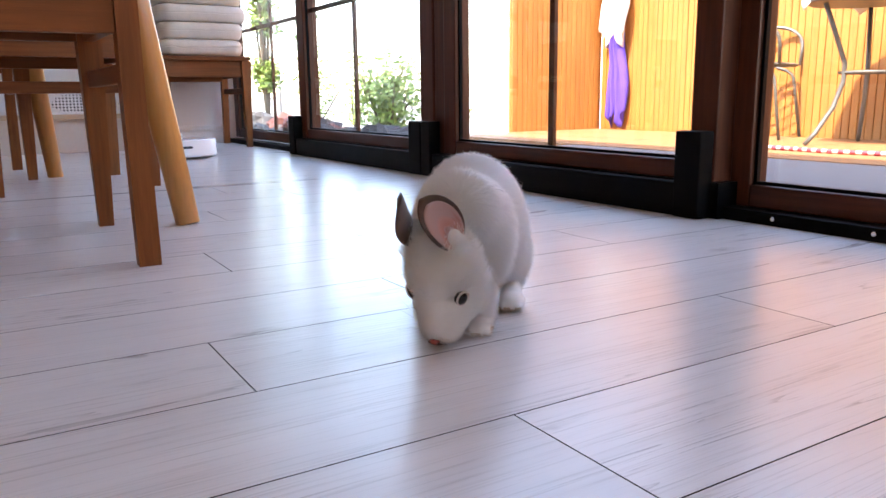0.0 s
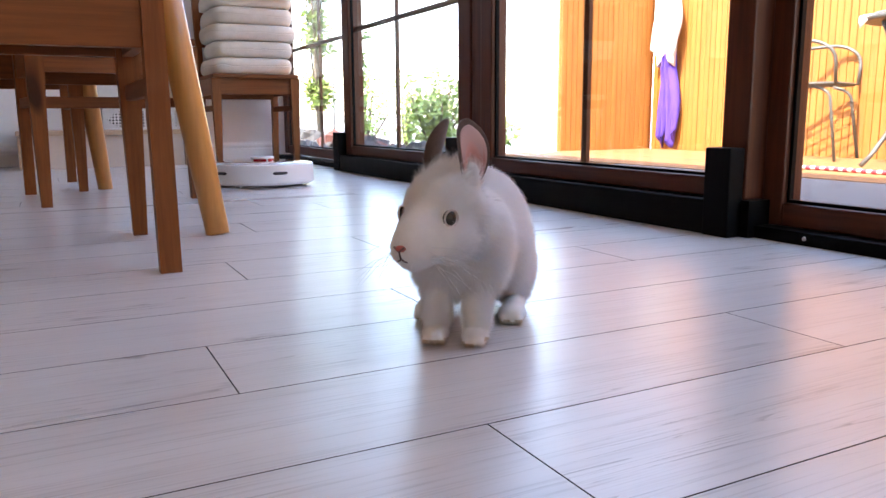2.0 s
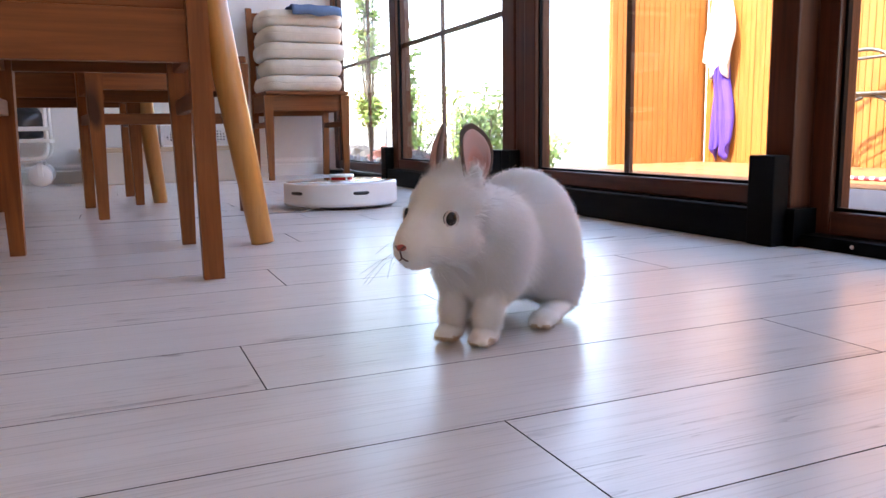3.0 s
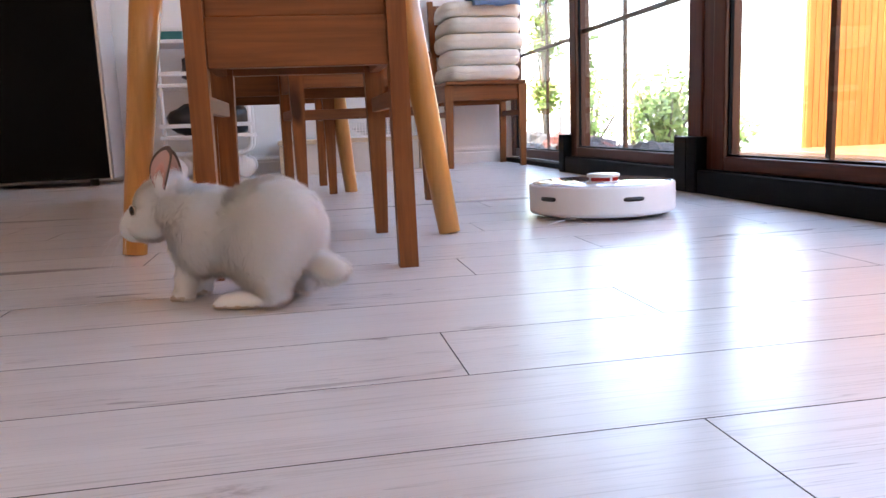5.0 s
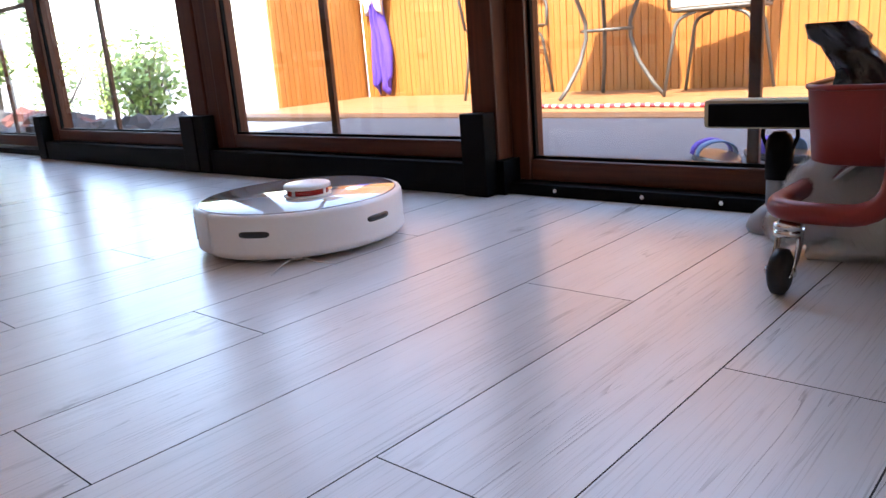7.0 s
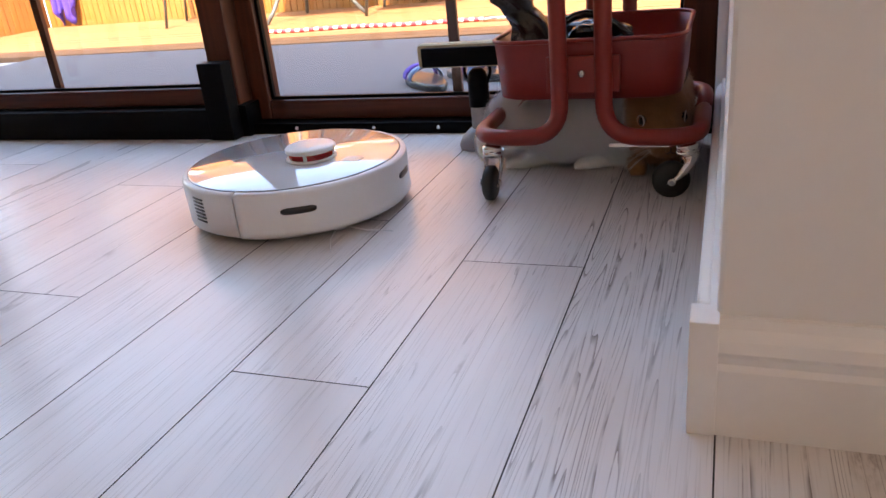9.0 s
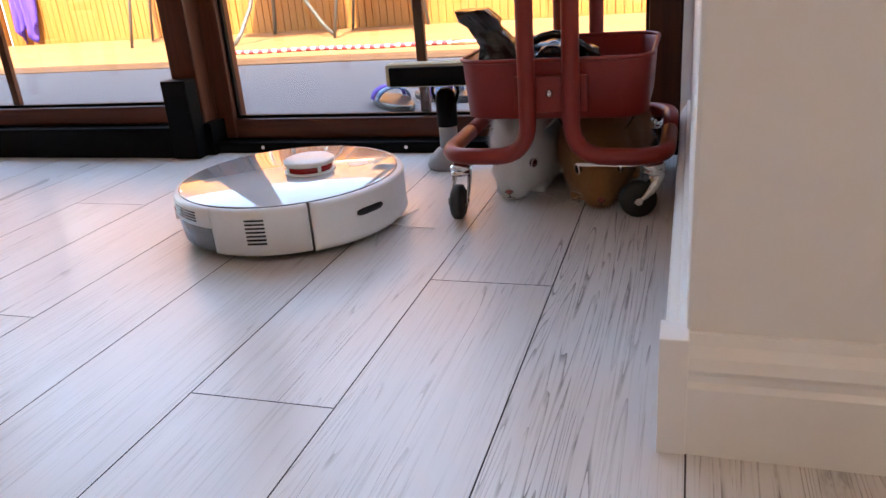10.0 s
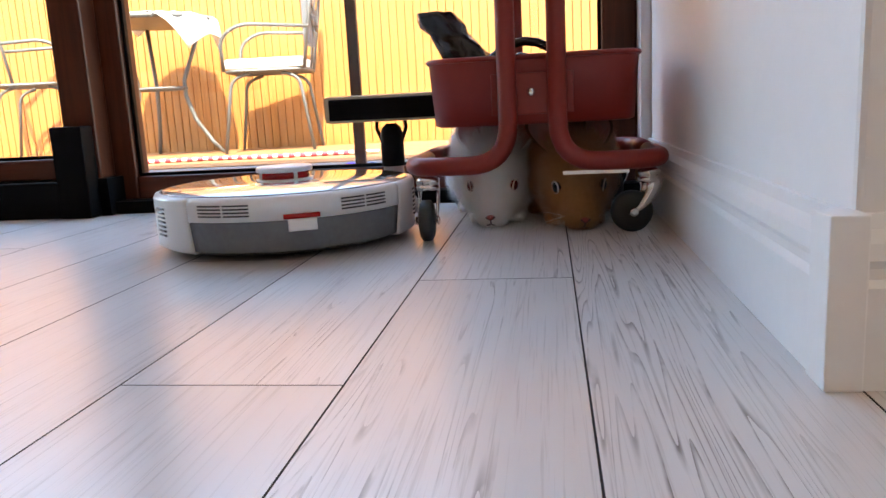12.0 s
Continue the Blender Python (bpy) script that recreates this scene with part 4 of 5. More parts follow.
for k in range(4):
    part("pillar", box(0.0350, 0.0372, -0.0025, 0.0025, 0.0028, 0.0130), WHITE, turret, m=pose(0, 0, 0, 0, 0, 90 * k + 20))
part("cap", lathe([(0.0385, 0.0125), (0.0395, 0.0135), (0.0395, 0.0185), (0.037, 0.0205), (0.01, 0.021)], 40), WHITE, turret)
for a in (-54, 14):
    slot = bmesh.new()
    rr = []
    for k in range(13):
        d = radians(a - 8.2 + 16.4 * k / 12)
        h = 0.0052 * math.sqrt(max(0.12, 1 - ((k - 6) / 6.2) ** 6))
        rr.append([(r * math.cos(d), r * math.sin(d), 0.052 + z) for r, z in ((R - 0.004, -h), (R + 0.0005, -h), (R + 0.0005, h), (R - 0.004, h))])
    part("sensor_slot", loft(rr, slot), DARK, robot, "dark oval sensor window")
for a0 in (-114, 106):
    for k in range(7):
        part("side_vent", sector(a0, a0 + 9, [(0.173, 0.030 + k * 0.0058), (0.1762, 0.030 + k * 0.0058), (0.1762, 0.0325 + k * 0.0058), (0.173, 0.0325 + k * 0.0058)], 4), DARK, robot)
for a0 in (138, 149.5, 196, 207.5):
    for k in range(4):
        part("rear_vent", sector(a0, a0 + 10.5, [(0.172, 0.0585 + k * 0.0043), (0.1762, 0.0585 + k * 0.0043), (0.1762, 0.0604 + k * 0.0043), (0.172, 0.0604 + k * 0.0043)], 5), DARK, robot)
part("latch", sector(174.5, 185.5, [(0.170, 0.038), (0.1775, 0.038), (0.178, 0.040), (0.178, 0.050), (0.1765, 0.053), (0.170, 0.053)], 6), WHITE, robot, "white dustbin latch")
part("latch_window", sector(173, 187, [(0.170, 0.0532), (0.1768, 0.0532), (0.1768, 0.0590), (0.170, 0.0590)], 6), REDGLASS, robot, "red dustbin catch")
part("button_patch", box(0.092, 0.122, -0.012, 0.012, 0.0836, 0.0842, 0.0002), WHITE, robot)
for s in (-1, 1):
    part("drive_wheel", lathe([(0.012, -0.009), (0.033, -0.009), (0.035, 0), (0.033, 0.009), (0.012, 0.009)], 24), RUBBER, robot, m=pose(0, s * 0.115, 0.035, 90, 0, 0))
brush = part("side_brush", lathe([(0.012, 0.004), (0.012, 0.010)], 14), WHITE, robot, m=pose(0.125, -0.085, 0))
for k in range(5):
    a = 2 * math.pi * k / 5
    part("bristle", tube([(0.01 * math.cos(a), 0.01 * math.sin(a), 0.008), (0.045 * math.cos(a), 0.045 * math.sin(a), 0.004), (0.085 * math.cos(a + 0.12), 0.085 * math.sin(a + 0.12), 0.0018)], 0.0016, 5, None, 0, 0.0008), WHITE, brush)


# ---- rabbits ----
def ellipsoid(p, c, r):
    q = (p - np.array(c)) / np.array(r)
    k0 = np.linalg.norm(q, axis=-1)
    k1 = np.linalg.norm(q / np.array(r), axis=-1) + 1e-9
    return k0 * (k0 - 1) / k1


def limb(p, a, b, ra, rb):
    """A rounded limb from a to b whose radius runs from ra to rb."""
    a, b = np.array(a), np.array(b)
    h = np.clip(((p - a) @ (b - a)) / ((b - a) @ (b - a)), 0, 1)
    return np.linalg.norm(p - a - h[..., None] * (b - a), axis=-1) - (ra + (rb - ra) * h)


def joined(p, shapes, k):
    """Shapes melted into one another over the width k."""
    out = None
    for s in shapes:
        d = limb(p, *s[1:]) if s[0] == "limb" else ellipsoid(p, *s[1:])
        if out is None:
            out = d
        else:
            h = np.clip(0.5 + 0.5 * (d - out) / k, 0, 1)
            out = d * (1 - h) + out * h - k * h * (1 - h)
    return out


def skin(shapes, k, step):
    """Surface of the melted shapes as (points, quads, normals)."""
    lo, hi = np.full(3, 9.0), np.full(3, -9.0)
    for s in shapes:
        ends = ((s[1], [s[3]] * 3), (s[2], [s[4]] * 3)) if s[0] == "limb" else ((s[1], s[2]),)
        for c, r in ends:
            lo, hi = np.minimum(lo, np.array(c) - r), np.maximum(hi, np.array(c) + r)
    lo, hi = lo - 2.5 * step, hi + 2.5 * step
    n = np.ceil((hi - lo) / step).astype(int) + 1
    grid = np.stack(np.meshgrid(*[lo[i] + step * np.arange(n[i]) for i in range(3)], indexing="ij"), -1)
    inside = joined(grid, shapes, k) < 0
    corners = sum(inside[a:n[0] - 1 + a, b:n[1] - 1 + b, c:n[2] - 1 + c].astype(int) for a in (0, 1) for b in (0, 1) for c in (0, 1))
    cells = (corners > 0) & (corners < 8)
    index = -np.ones(cells.shape, int)
    index[cells] = np.arange(cells.sum())
    pts = lo + step * (np.argwhere(cells) + 0.5)
    e = 1e-4

    def slope(q):
        g = np.stack([joined(q + d, shapes, k) - joined(q - d, shapes, k) for d in np.eye(3) * e], -1)
        return g / (np.linalg.norm(g, axis=-1, keepdims=True) + 1e-12)

    for _ in range(5):
        pts = pts - slope(pts) * np.clip(joined(pts, shapes, k), -step, step)[:, None]
    quads = []
    for axis in range(3):
        u, v = [(1, 2), (2, 0), (0, 1)][axis]
        a = np.argwhere(np.diff(inside.astype(int), axis=axis) != 0)
        for i in a:
            if i[u] < 1 or i[v] < 1:
                continue
            q = []
            for du, dv in ((-1, -1), (0, -1), (0, 0), (-1, 0)):
                j = i.copy()
                j[u] += du
                j[v] += dv
                q.append(index[tuple(j)])
            if min(q) >= 0:
                quads.append(q if inside[tuple(i)] else q[::-1])
    return pts, np.array(quads), slope(pts)


def coat_part(name, shape, mats, parent, label="", m=None, hairs=9000, length=0.009, lean=(-1, 0, -0.5), stand=0.46, width=0.00022, seed=1, slot_of=None, longer=None):
    """A skin with fine tapered hairs lying over it; hair takes the light of the skin under it."""
    pts, quads, normals = shape
    rng = np.random.default_rng(seed)
    v = pts[quads]
    area = 0.5 * np.linalg.norm(np.cross(v[:, 2] - v[:, 0], v[:, 3] - v[:, 1]), axis=-1)
    pick = rng.choice(len(quads), hairs, p=area / area.sum())
    a, b = rng.random((2, hairs, 1))

    def over(values):
        q = values[quads[pick]]
        return (q[:, 0] * (1 - a) + q[:, 1] * a) * (1 - b) + (q[:, 3] * (1 - a) + q[:, 2] * a) * b

    root, n = over(pts), over(normals)
    n /= np.linalg.norm(n, axis=-1, keepdims=True) + 1e-9
    lean = np.array(lean, float)
    flow = lean - n * (n @ lean)[:, None]
    clump = np.array([noise.noise_vector(Vector(p) * 60) for p in root])
    d = n * stand + flow * 0.8 + clump * 0.16 + rng.normal(0, 0.15, (hairs, 3))
    d /= np.linalg.norm(d, axis=-1, keepdims=True)
    size = length * rng.uniform(0.55, 1.2, (hairs, 1))
    if longer is not None:
        size = size * np.array([longer(p) for p in root])[:, None]
    across = np.cross(d, n + rng.normal(0, 0.38, (hairs, 3)))
    across *= width / (np.linalg.norm(across, axis=-1, keepdims=True) + 1e-9)
    mid = root + d * size * 0.55 + n * size * 0.06
    tip = root + d * size - np.array((0, 0, 0.12)) * size
    base = root - n * 0.0008
    strands = np.stack([base - across, base + across, mid + across * 0.75, mid - across * 0.75, tip], 1).reshape(-1, 3)
    first = len(pts) + 5 * np.arange(hairs)
    tall = np.stack([first, first + 1, first + 2, first + 3], -1)
    ends = np.stack([first + 3, first + 2, first + 4], -1)
    turned = np.einsum("ij,ij->i", np.cross(2 * across, mid - base), n) < 0
    tall[turned], ends[turned] = tall[turned][:, ::-1], ends[turned][:, ::-1]
    me = bpy.data.meshes.new(name)
    me.from_pydata(np.concatenate([pts, strands]).tolist(), [], quads.tolist() + tall.tolist() + ends.tolist())
    for one in mats:
        me.materials.append(one)
    if slot_of is not None:
        skin_slot = [slot_of(p) for p in v.mean(1)]
        hair_slot = [slot_of(p) for p in root]
        me.polygons.foreach_set("material_index", np.array(skin_slot + hair_slot + hair_slot, dtype=np.int32))
    me.polygons.foreach_set("use_smooth", np.ones(len(me.polygons), dtype=bool))
    me.update()
    me.normals_split_custom_set_from_vertices(np.concatenate([normals, np.repeat(n, 5, axis=0)]).tolist())
    ob = new(name, me)
    ob.parent = parent
    if m is not None:
        ob.matrix_basis = m
    if label:
        tagged(ob, label)
    return ob


def ear_shape(L, half):
    """A long cupped ear standing on its base, open towards +x."""
    rows = []
    t_at, w_at = (0, 0.06, 0.14, 0.26, 0.4, 0.54, 0.66, 0.77, 0.86, 0.93, 0.98, 1.0), (0.46, 0.55, 0.68, 0.84, 0.95, 1.0, 0.98, 0.90, 0.75, 0.55, 0.30, 0.08)
    for t in [i / 36 for i in range(37)]:
        w = half * float(np.interp(t, t_at, w_at))
        row = []
        for j in range(40):
            a = 2 * math.pi * j / 40
            u, v = math.cos(a) * w, math.sin(a) * 0.0022
            row.append((v + (0.50 - 0.25 * t) * u * u / half - 0.10 * L * t * t, u, t * L))
        rows.append(row)
    return loft(rows)


def rabbit(name, label, m, coat, ears, paws, eye, seed, fluff=1.0, upright=True):
    """A small rabbit that faces +x, its feet on z = 0. Returns it and its head."""
    ob = thing(name, label, "rabbit", m)
    if upright:
        shapes = [("ball", (-0.066, 0, 0.096), (0.066, 0.055, 0.066)), ("ball", (-0.012, 0, 0.090), (0.068, 0.047, 0.054)), ("ball", (0.036, 0, 0.096), (0.042, 0.040, 0.046)), ("limb", (0.035, 0, 0.108), (0.080, 0, 0.126), 0.040, 0.033)]
    else:
        shapes = [("ball", (-0.068, 0, 0.080), (0.066, 0.060, 0.070)), ("ball", (-0.010, 0, 0.072), (0.068, 0.052, 0.060)), ("ball", (0.040, 0, 0.062), (0.045, 0.046, 0.048)), ("limb", (0.045, 0, 0.070), (0.080, 0, 0.070), 0.038, 0.032)]
    for s in (-1, 1):
        shapes.append(("ball", (-0.066, s * 0.034, 0.066), (0.040, 0.024, 0.044)))
        shapes.append(("limb", (-0.078, s * 0.042, 0.045), (-0.084, s * 0.044, 0.022), 0.020, 0.012))
        shapes.append(("ball", (0.042, s * 0.022, 0.074), (0.024, 0.018, 0.032)))
    coat_part("torso", skin(shapes, 0.022, 0.0062), [coat], ob, hairs=80000, length=0.0135 * fluff, stand=0.55, seed=seed, lean=(-1, 0, -0.55))
    tail = [("limb", (-0.118, 0, 0.060), (-0.146, 0, 0.043), 0.016, 0.013), ("ball", (-0.142, 0, 0.045), (0.022, 0.016, 0.014))]
    coat_part("tail", skin(tail, 0.01, 0.0042), [coat], ob, hairs=4500, length=0.014 * fluff, seed=seed + 1, lean=(-1, 0, -0.25))
    for s in (-1, 1):
        foot = [("limb", (-0.082, s * 0.045, 0.0150), (-0.034, s * 0.047, 0.0115), 0.0105, 0.0115), ("ball", (-0.022, s * 0.047, 0.0100), (0.018, 0.0145, 0.0098))]
        foot += [("limb", (-0.022, s * 0.047 + k * 0.0072, 0.0085), (-0.006, s * 0.047 + k * 0.0078, 0.0062), 0.0058, 0.0045) for k in (-1, 0, 1)]
        coat_part("hind_foot", skin(foot, 0.004, 0.0024), [coat, paws], ob, hairs=2600, length=0.0045, seed=seed + 5 + s, width=0.00014, slot_of=lambda p: 1 if p[2] < 0.006 + 0.003 * noise.noise(Vector(p) * 150) else 0)
        if upright:
            fore = [("limb", (0.046, s * 0.022, 0.085), (0.060, s * 0.020, 0.030), 0.020, 0.0125), ("limb", (0.060, s * 0.020, 0.032), (0.064, s * 0.020, 0.013), 0.0125, 0.0115), ("ball", (0.068, s * 0.020, 0.0100), (0.016, 0.0125, 0.0098))]
            toe, front = 0.0072, 0.083
        else:
            fore = [("limb", (0.035, s * 0.026, 0.030), (0.085, s * 0.026, 0.012), 0.018, 0.0115), ("ball", (0.092, s * 0.026, 0.0105), (0.018, 0.0135, 0.0100))]
            toe, front = 0.0074, 0.108
        coat_part("foreleg", skin(fore[:-1], 0.010, 0.0036), [coat], ob, hairs=5200, length=0.0085, seed=seed + 8 + s, lean=(-0.2, 0, -1), stand=0.25)
        paw = [fore[-1]] + [("limb", (front - 0.016, s * fore[-1][1][1] * s + k * toe * 0.8, 0.0085), (front - 0.002, s * fore[-1][1][1] * s + k * toe, 0.0058), 0.0052, 0.0042) for k in (-1, 0, 1)]
        coat_part("forepaw", skin(paw, 0.003, 0.0022), [coat, paws], ob, hairs=2000, length=0.0036, seed=seed + 11 + s, width=0.00014, slot_of=lambda p: 1 if p[2] < 0.0070 + 0.006 * noise.noise(Vector(p) * 110) else 0)
    # head: its own space has the neck at the origin and the nose towards +x
    skull = [("ball", (0.008, 0, 0.010), (0.037, 0.0335, 0.033)), ("ball", (0.040, 0, -0.006), (0.030, 0.021, 0.021)), ("limb", (0.020, 0, 0.020), (0.062, 0, -0.008), 0.014, 0.010)]
    for s in (-1, 1):
        skull.append(("ball", (0.026, s * 0.017, -0.014), (0.027, 0.019, 0.021)))
        skull.append(("ball", (0.058, s * 0.0085, -0.0165), (0.0145, 0.0115, 0.0115)))
    skull.append(("ball", (0.056, 0, -0.026), (0.012, 0.010, 0.007)))

    def hair_length(p):
        face = min(1.0, max(0.28, (0.060 - p[0]) / 0.045))
        tuft = 2.1 if p[2] > 0.030 and p[0] < 0.016 and abs(p[1]) < 0.026 else 1.0
        jowl = 1.35 if p[2] < -0.012 and p[0] < 0.045 else 1.0
        return face * tuft * jowl

    head = coat_part("head", skin(skull, 0.012, 0.0038), [coat], ob, hairs=30000, length=0.0105 * fluff, seed=seed + 20, lean=(-1, 0, -0.15), stand=0.42, width=0.00015, longer=hair_length)
    if upright:
        shock = [("ball", (-0.010, 0, 0.030), (0.014, 0.022, 0.010))]
        coat_part("forelock", skin(shock, 0.004, 0.004), [coat], head, hairs=2200, length=0.022, seed=seed + 22, lean=(-0.25, 0, 1), stand=0.7, width=0.00013)

    def side_of(x, z):
        ys = np.linspace(0.06, 0.0, 240)
        d = joined(np.stack([np.full(240, x), ys, np.full(240, z)], -1), skull, 0.012)
        return float(ys[np.argmax(d < 0)])

    ex, ez = 0.036, 0.0085
    ey = side_of(ex, ez)
    for s in (-1, 1):
        part("eye", blob((0, 0, 0), (0.0066, 0.0050, 0.0074), 20, 14), eye, head, "dark shining eye", m=pose(ex, s * (ey + 0.0012), ez, 0, 0, -24 * s), smooth=True)
        lid = tube([(0.0066 * math.cos(a), 0, 0.0074 * math.sin(a)) for a in [2 * math.pi * k / 20 for k in range(20)]], 0.0010, 8, closed=True)
        part("eyelid", lid, SKIN_LID, head, m=pose(ex, s * (ey + 0.0034), ez, 0, 0, -24 * s))
        ear_pose = pose(-0.008, s * 0.021, 0.027, -s * 15, -8, s * 75) if upright else pose(-0.012, s * 0.022, 0.026, -s * 40, -58, s * 24)
        ear = part("ear", ear_shape(0.062, 0.0192), ears, head, "", ear_pose, smooth=True)
        inner = ear_shape(0.054, 0.0158)
        for v in inner.verts:
            v.co.x += 0.0016
            v.co.z += 0.002
        lining = part("inner_ear", inner, SKIN, head, "pink bare inside of the ear", ear_pose, smooth=True)
        if s < 0:
            right_ear = (ear, lining)
        root = [("limb", (-0.010, s * 0.017, 0.024), (-0.012, s * 0.020, 0.040), 0.0125, 0.0085)]
        coat_part("ear_root", skin(root, 0.004, 0.0036), [coat], head, hairs=1500, length=0.011, seed=seed + 40 + s, lean=(-0.1, 0.2 * s, 1), stand=0.3, width=0.00014)
    def front_of(y, z):
        xs = np.linspace(0.10, 0.0, 400)
        d = joined(np.stack([xs, np.full(400, y), np.full(400, z)], -1), skull, 0.012)
        return float(xs[np.argmax(d < 0)]) + 0.0022

    nz = -0.0095
    part("nose", blob((front_of(0, nz) - 0.0016, 0, nz), (0.0036, 0.0056, 0.0030), 14, 10), SKIN, head, "pink nose", smooth=True)
    lip = tube([(front_of(0, nz - d) + 0.0006, 0, nz - d) for d in (0.002, 0.0045, 0.007, 0.0095)], 0.0008, 6)
    for s in (-1, 1):
        tube([(front_of(s * y, nz + z) + 0.0010, s * y, nz + z) for y, z in ((0.0008, -0.0016), (0.0030, 0.0002), (0.0056, 0.0018))], 0.0010, 6, lip)
        tube([(front_of(s * y, nz - z), s * y, nz - z) for y, z in ((0.0, 0.0095), (0.003, 0.0115), (0.0055, 0.0125))], 0.0007, 6, lip)
    part("mouth", lip, SKIN_DARK, head, "dark line of the mouth")
    rnd = random.Random(seed)
    for s in (-1, 1):
        for k in range(9):
            a = Vector((0.062, s * 0.016, -0.024 + 0.0016 * k))
            d = Vector((rnd.uniform(-0.5, 0.3), s * 0.9, rnd.uniform(-0.9, 0.1))).normalized()
            part("whisker", tube([a, a + d * 0.026, a + d * 0.055 + Vector((0, 0, -0.010))], 0.00022, 4, None, 0, 0.0001), WHITE, head)
    return ob, head, right_ear


bunny, bunny_head, bunny_ear = rabbit("rabbit", "small white rabbit with dark brown ears", pose(0, 0, 0), FUR, FUR_EAR, FUR_PAW, EYE, 100)
snow, snow_head, _ = rabbit("rabbit", "fluffy white rabbit crouching under the trolley", pose(0, 0, 0), FUR, FUR, FUR, EYE_RED, 200, 2.0, False)
ginger, ginger_head, _ = rabbit("rabbit", "ginger brown rabbit crouching under the trolley", pose(0, 0, 0), FUR_GINGER, FUR_SABLE, FUR_GINGER, EYE, 300, 1.8, False)
for crouched in (snow_head, ginger_head):
    crouched.scale = (1.12, 1.12, 1.12)

# ---- floor boards ----
floor = thing("floor", "whitewashed wood laminate floor with dark joints", "floor", kind="structure")
part("underlay", box(-3.0, 1.21, -2.6, Y_FAR, -0.02, -0.0035), SUB, floor)
WIDE, LONG, Y0 = 0.1487, 1.205, 0.1335
OFFSETS = {0: 0.618, 1: 0.338, 2: 0.739, 3: 0.191, 4: 0.453, 5: 0.862, 6: 0.30, 7: 0.563, 8: 0.975, 9: 0.42, 10: 1.02, 11: 0.68}
shared = {}
GAP = 0.0003


def plank(length, wide, finish):
    key = (round(length, 3), round(wide, 3), finish.name)
    if key not in shared:
        h = 0.0006
        bm = loft([[(x, y, z) for x, y in ((i, i), (length - i, i), (length - i, wide - i), (i, wide - i))] for i, z in ((0.0, -0.0035), (0.0, -h * 0.5), (h * 0.7, 0.0))])
        for f in bm.faces:
            f.smooth = False
        me = bpy.data.meshes.new("plank")
        bm.to_mesh(me)
        bm.free()
        me.materials.append(finish)
        me.materials.append(JOINT)
        for f in me.polygons:
            f.material_index = 0 if f.normal.z > 0.95 else 1
        shared[key] = me
    return shared[key]


for k in range(-19, 29):
    y = Y0 + k * WIDE
    off = OFFSETS.get(k, (0.31 + 0.4147 * k + 0.11 * math.sin(k * 5.3)) % LONG)
    x = off - LONG * math.ceil((off + 3.0) / LONG)
    while x < 1.204:
        a, c = max(x, -3.0), min(x + LONG, 1.204)
        top = min(y + WIDE, Y_FAR)
        if c - a > 0.03 and top - y > 0.02 and y > -2.62:
            b = new("plank", plank(c - a - 2 * GAP, top - y - 2 * GAP, FLOOR_WORN if k in (-1, -2) else FLOOR))
            b.parent = floor
            b.matrix_basis = pose(a + GAP, y + GAP, 0)
        x += LONG


def motions():
    """Everything that moves: the robot, the running rabbit, the two crouching rabbits."""
    walk(robot, [(t, pose(x, y, 0, 0, 0, yaw)) for t, x, y, yaw in ROBOT])
    walk(brush, [(t, pose(0.125, -0.085, 0, 0, 0, 80 * t * 4)) for t in [k * 0.25 for k in range(49)]])
    walk(bunny, [(t, pose(x, y, z, 0, pitch, yaw)) for t, x, y, z, pitch, yaw in BUNNY])
    walk(bunny_head, [(t, pose(x, y, z, 0, pitch, yaw)) for t, x, y, z, pitch, yaw in BUNNY_HEAD])
    for piece in bunny_ear:
        walk(piece, [(t, pose(-0.008, -0.021, 0.027, 15, -8, yaw)) for t, yaw in EAR_TURN])
    walk(snow, [(t, pose(x, y, 0, 0, 0, yaw)) for t, x, y, yaw in SNOW])
    walk(snow_head, [(t, pose(0.085, 0, z, 0, pitch, yaw)) for t, z, pitch, yaw in SNOW_HEAD])
    walk(ginger, [(t, pose(x, y, 0, 0, 0, yaw)) for t, x, y, yaw in GINGER])
    walk(ginger_head, [(t, pose(0.085, 0, z, 0, pitch, yaw)) for t, z, pitch, yaw in GINGER_HEAD])


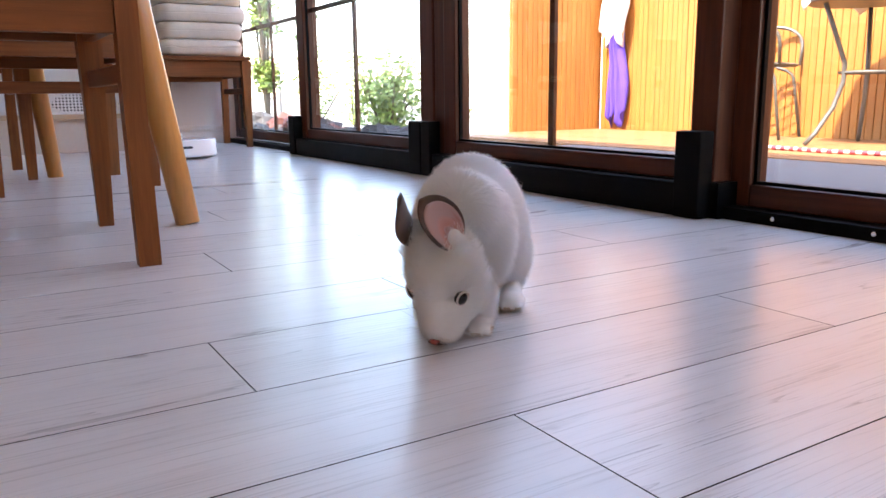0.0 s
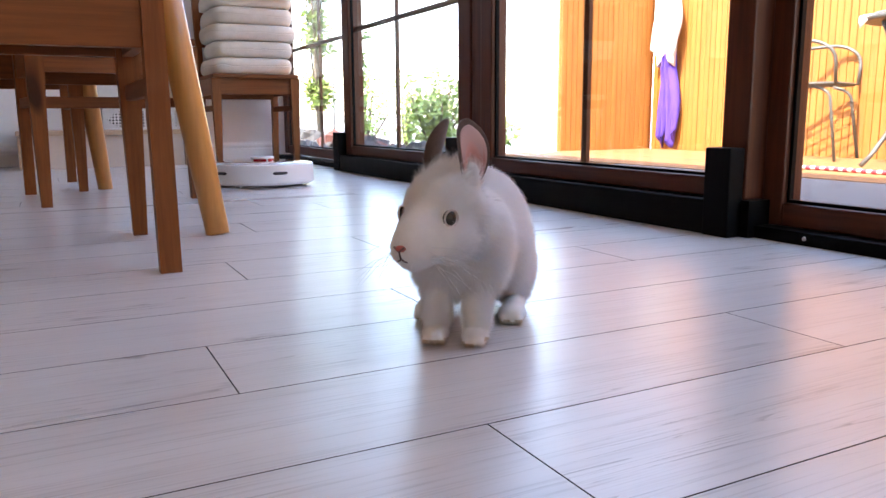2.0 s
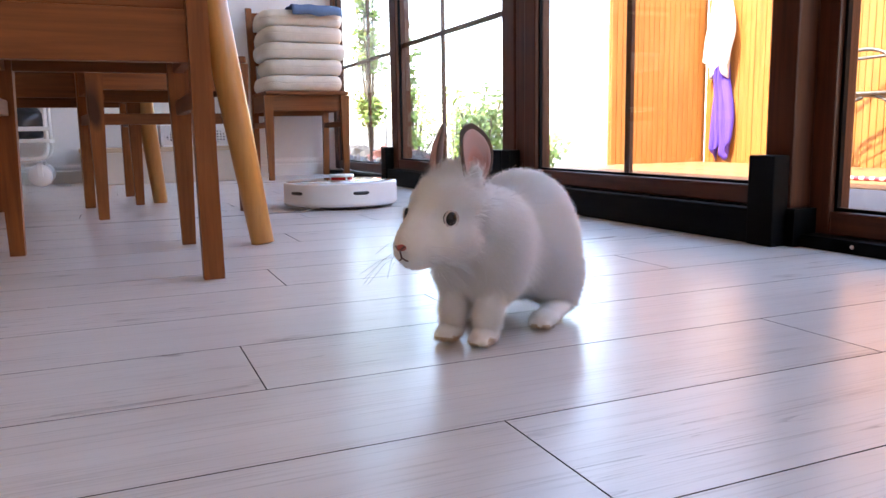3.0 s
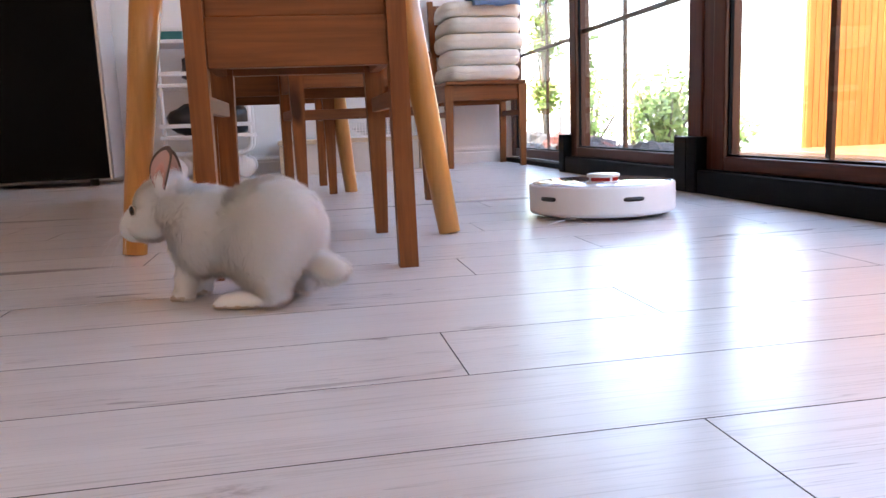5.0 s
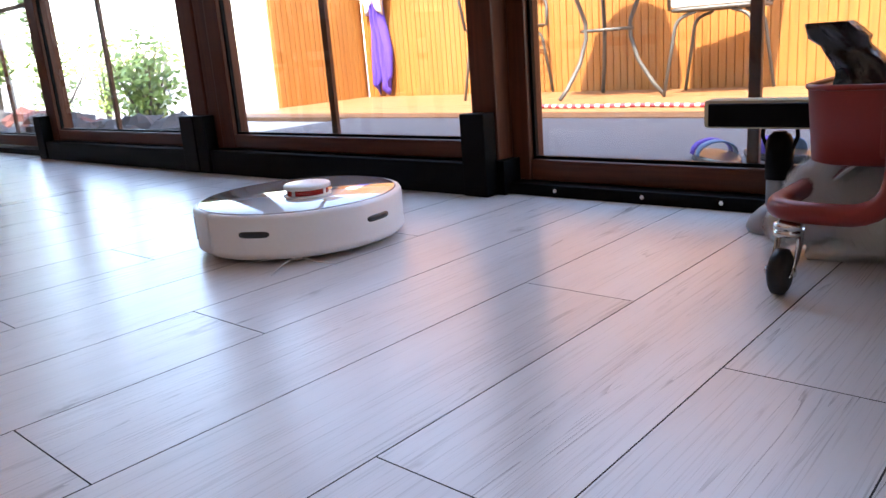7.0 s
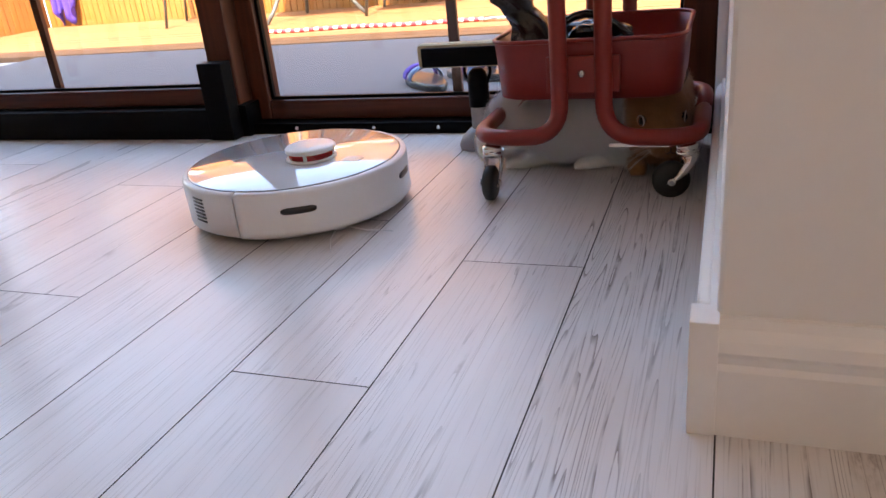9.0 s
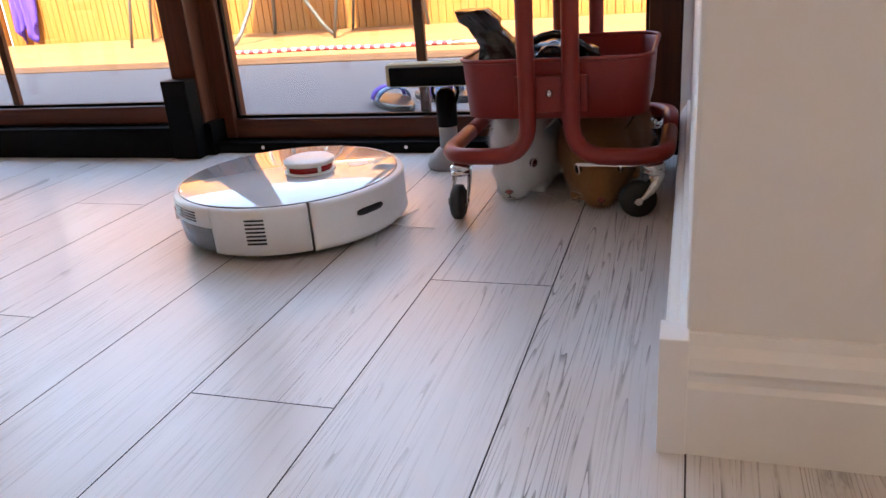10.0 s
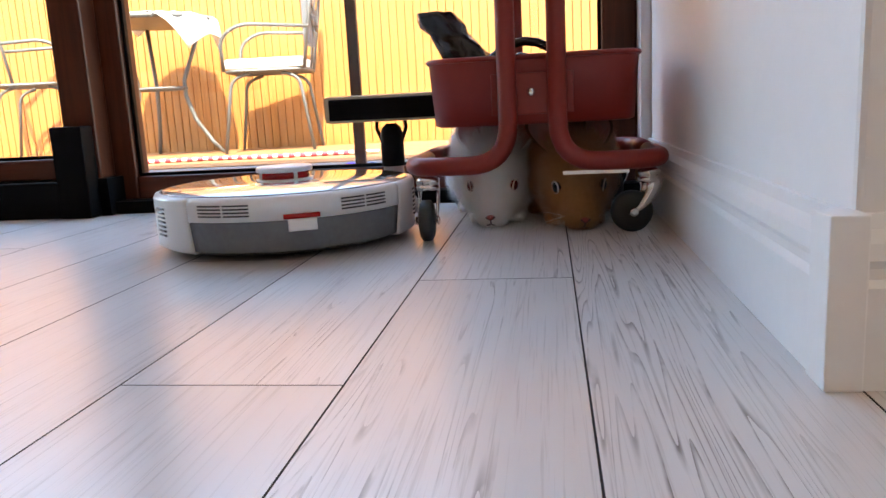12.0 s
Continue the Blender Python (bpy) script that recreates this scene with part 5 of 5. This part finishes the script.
# seconds, place, heading
ROBOT = [(0.0, 0.70, 3.24, 262), (1.5, 0.70, 2.73, 262), (2.5, 0.705, 2.37, 261), (4.3, 0.735, 1.83, 260), (5.5, 0.753, 1.505, 258), (6.5, 0.764, 1.208, 260), (7.0, 0.768, 1.053, 262), (7.5, 0.769, 0.912, 263), (8.5, 0.787, 0.69, 263), (9.5, 0.799, 0.558, 264), (10.0, 0.803, 0.556, 300), (10.5, 0.818, 0.541, 333), (11.0, 0.866, 0.518, 337), (11.5, 0.877, 0.511, 345), (12.0, 0.882, 0.50, 384)]
BUNNY = [(0.0, 0.455, 0.675, 0, 0, 232), (2.5, 0.455, 0.675, 0, 0, 232), (2.9, 0.46, 0.675, 0, 0, 222), (3.4, 0.42, 0.70, 0.012, 4, 188), (3.8, 0.33, 0.76, 0.0, 0, 160), (4.1, 0.18, 0.86, 0.02, 6, 150), (4.3, 0.085, 0.90, 0.012, 9, 148), (4.5, 0.0, 0.955, 0.006, 2, 150), (4.7, -0.045, 0.98, 0.0, 0, 152), (6.5, -0.045, 0.98, 0, 0, 152), (12.0, -0.045, 0.98, 0, 0, 152)]
BUNNY_HEAD = [(0.0, 0.104, -0.006, 0.082, 62, -26), (0.3, 0.104, -0.006, 0.084, 58, -26), (0.5, 0.094, -0.004, 0.122, 18, -24), (0.7, 0.086, -0.002, 0.132, 10, -24), (1.5, 0.086, -0.002, 0.130, 10, -24), (2.5, 0.086, -0.002, 0.132, 10, -27), (3.4, 0.092, 0.0, 0.126, 8, 0), (4.3, 0.098, 0.0, 0.114, 8, 0), (4.7, 0.094, 0.0, 0.122, 8, 4), (12.0, 0.094, 0.0, 0.122, 8, 4)]
EAR_TURN = [(0.0, -75), (2.6, -75), (3.2, -10), (3.8, 60), (4.3, 100), (12.0, 100)]
SNOW = [(0.0, 1.03, 0.22, 100), (9.55, 1.03, 0.22, 100), (10.1, 1.075, 0.235, 184), (12.0, 1.075, 0.235, 184)]
SNOW_HEAD = [(0.0, 0.07, 20, 0), (9.55, 0.07, 20, 0), (10.1, 0.066, 30, -8), (12.0, 0.066, 30, -8)]
GINGER = [(0.0, 1.06, 0.10, 190), (9.55, 1.06, 0.10, 190), (10.1, 1.03, 0.125, 182), (12.0, 1.03, 0.125, 182)]
GINGER_HEAD = [(0.0, 0.09, 10, 10), (9.55, 0.09, 10, 10), (10.1, 0.066, 30, 8), (12.0, 0.066, 30, 8)]
motions()
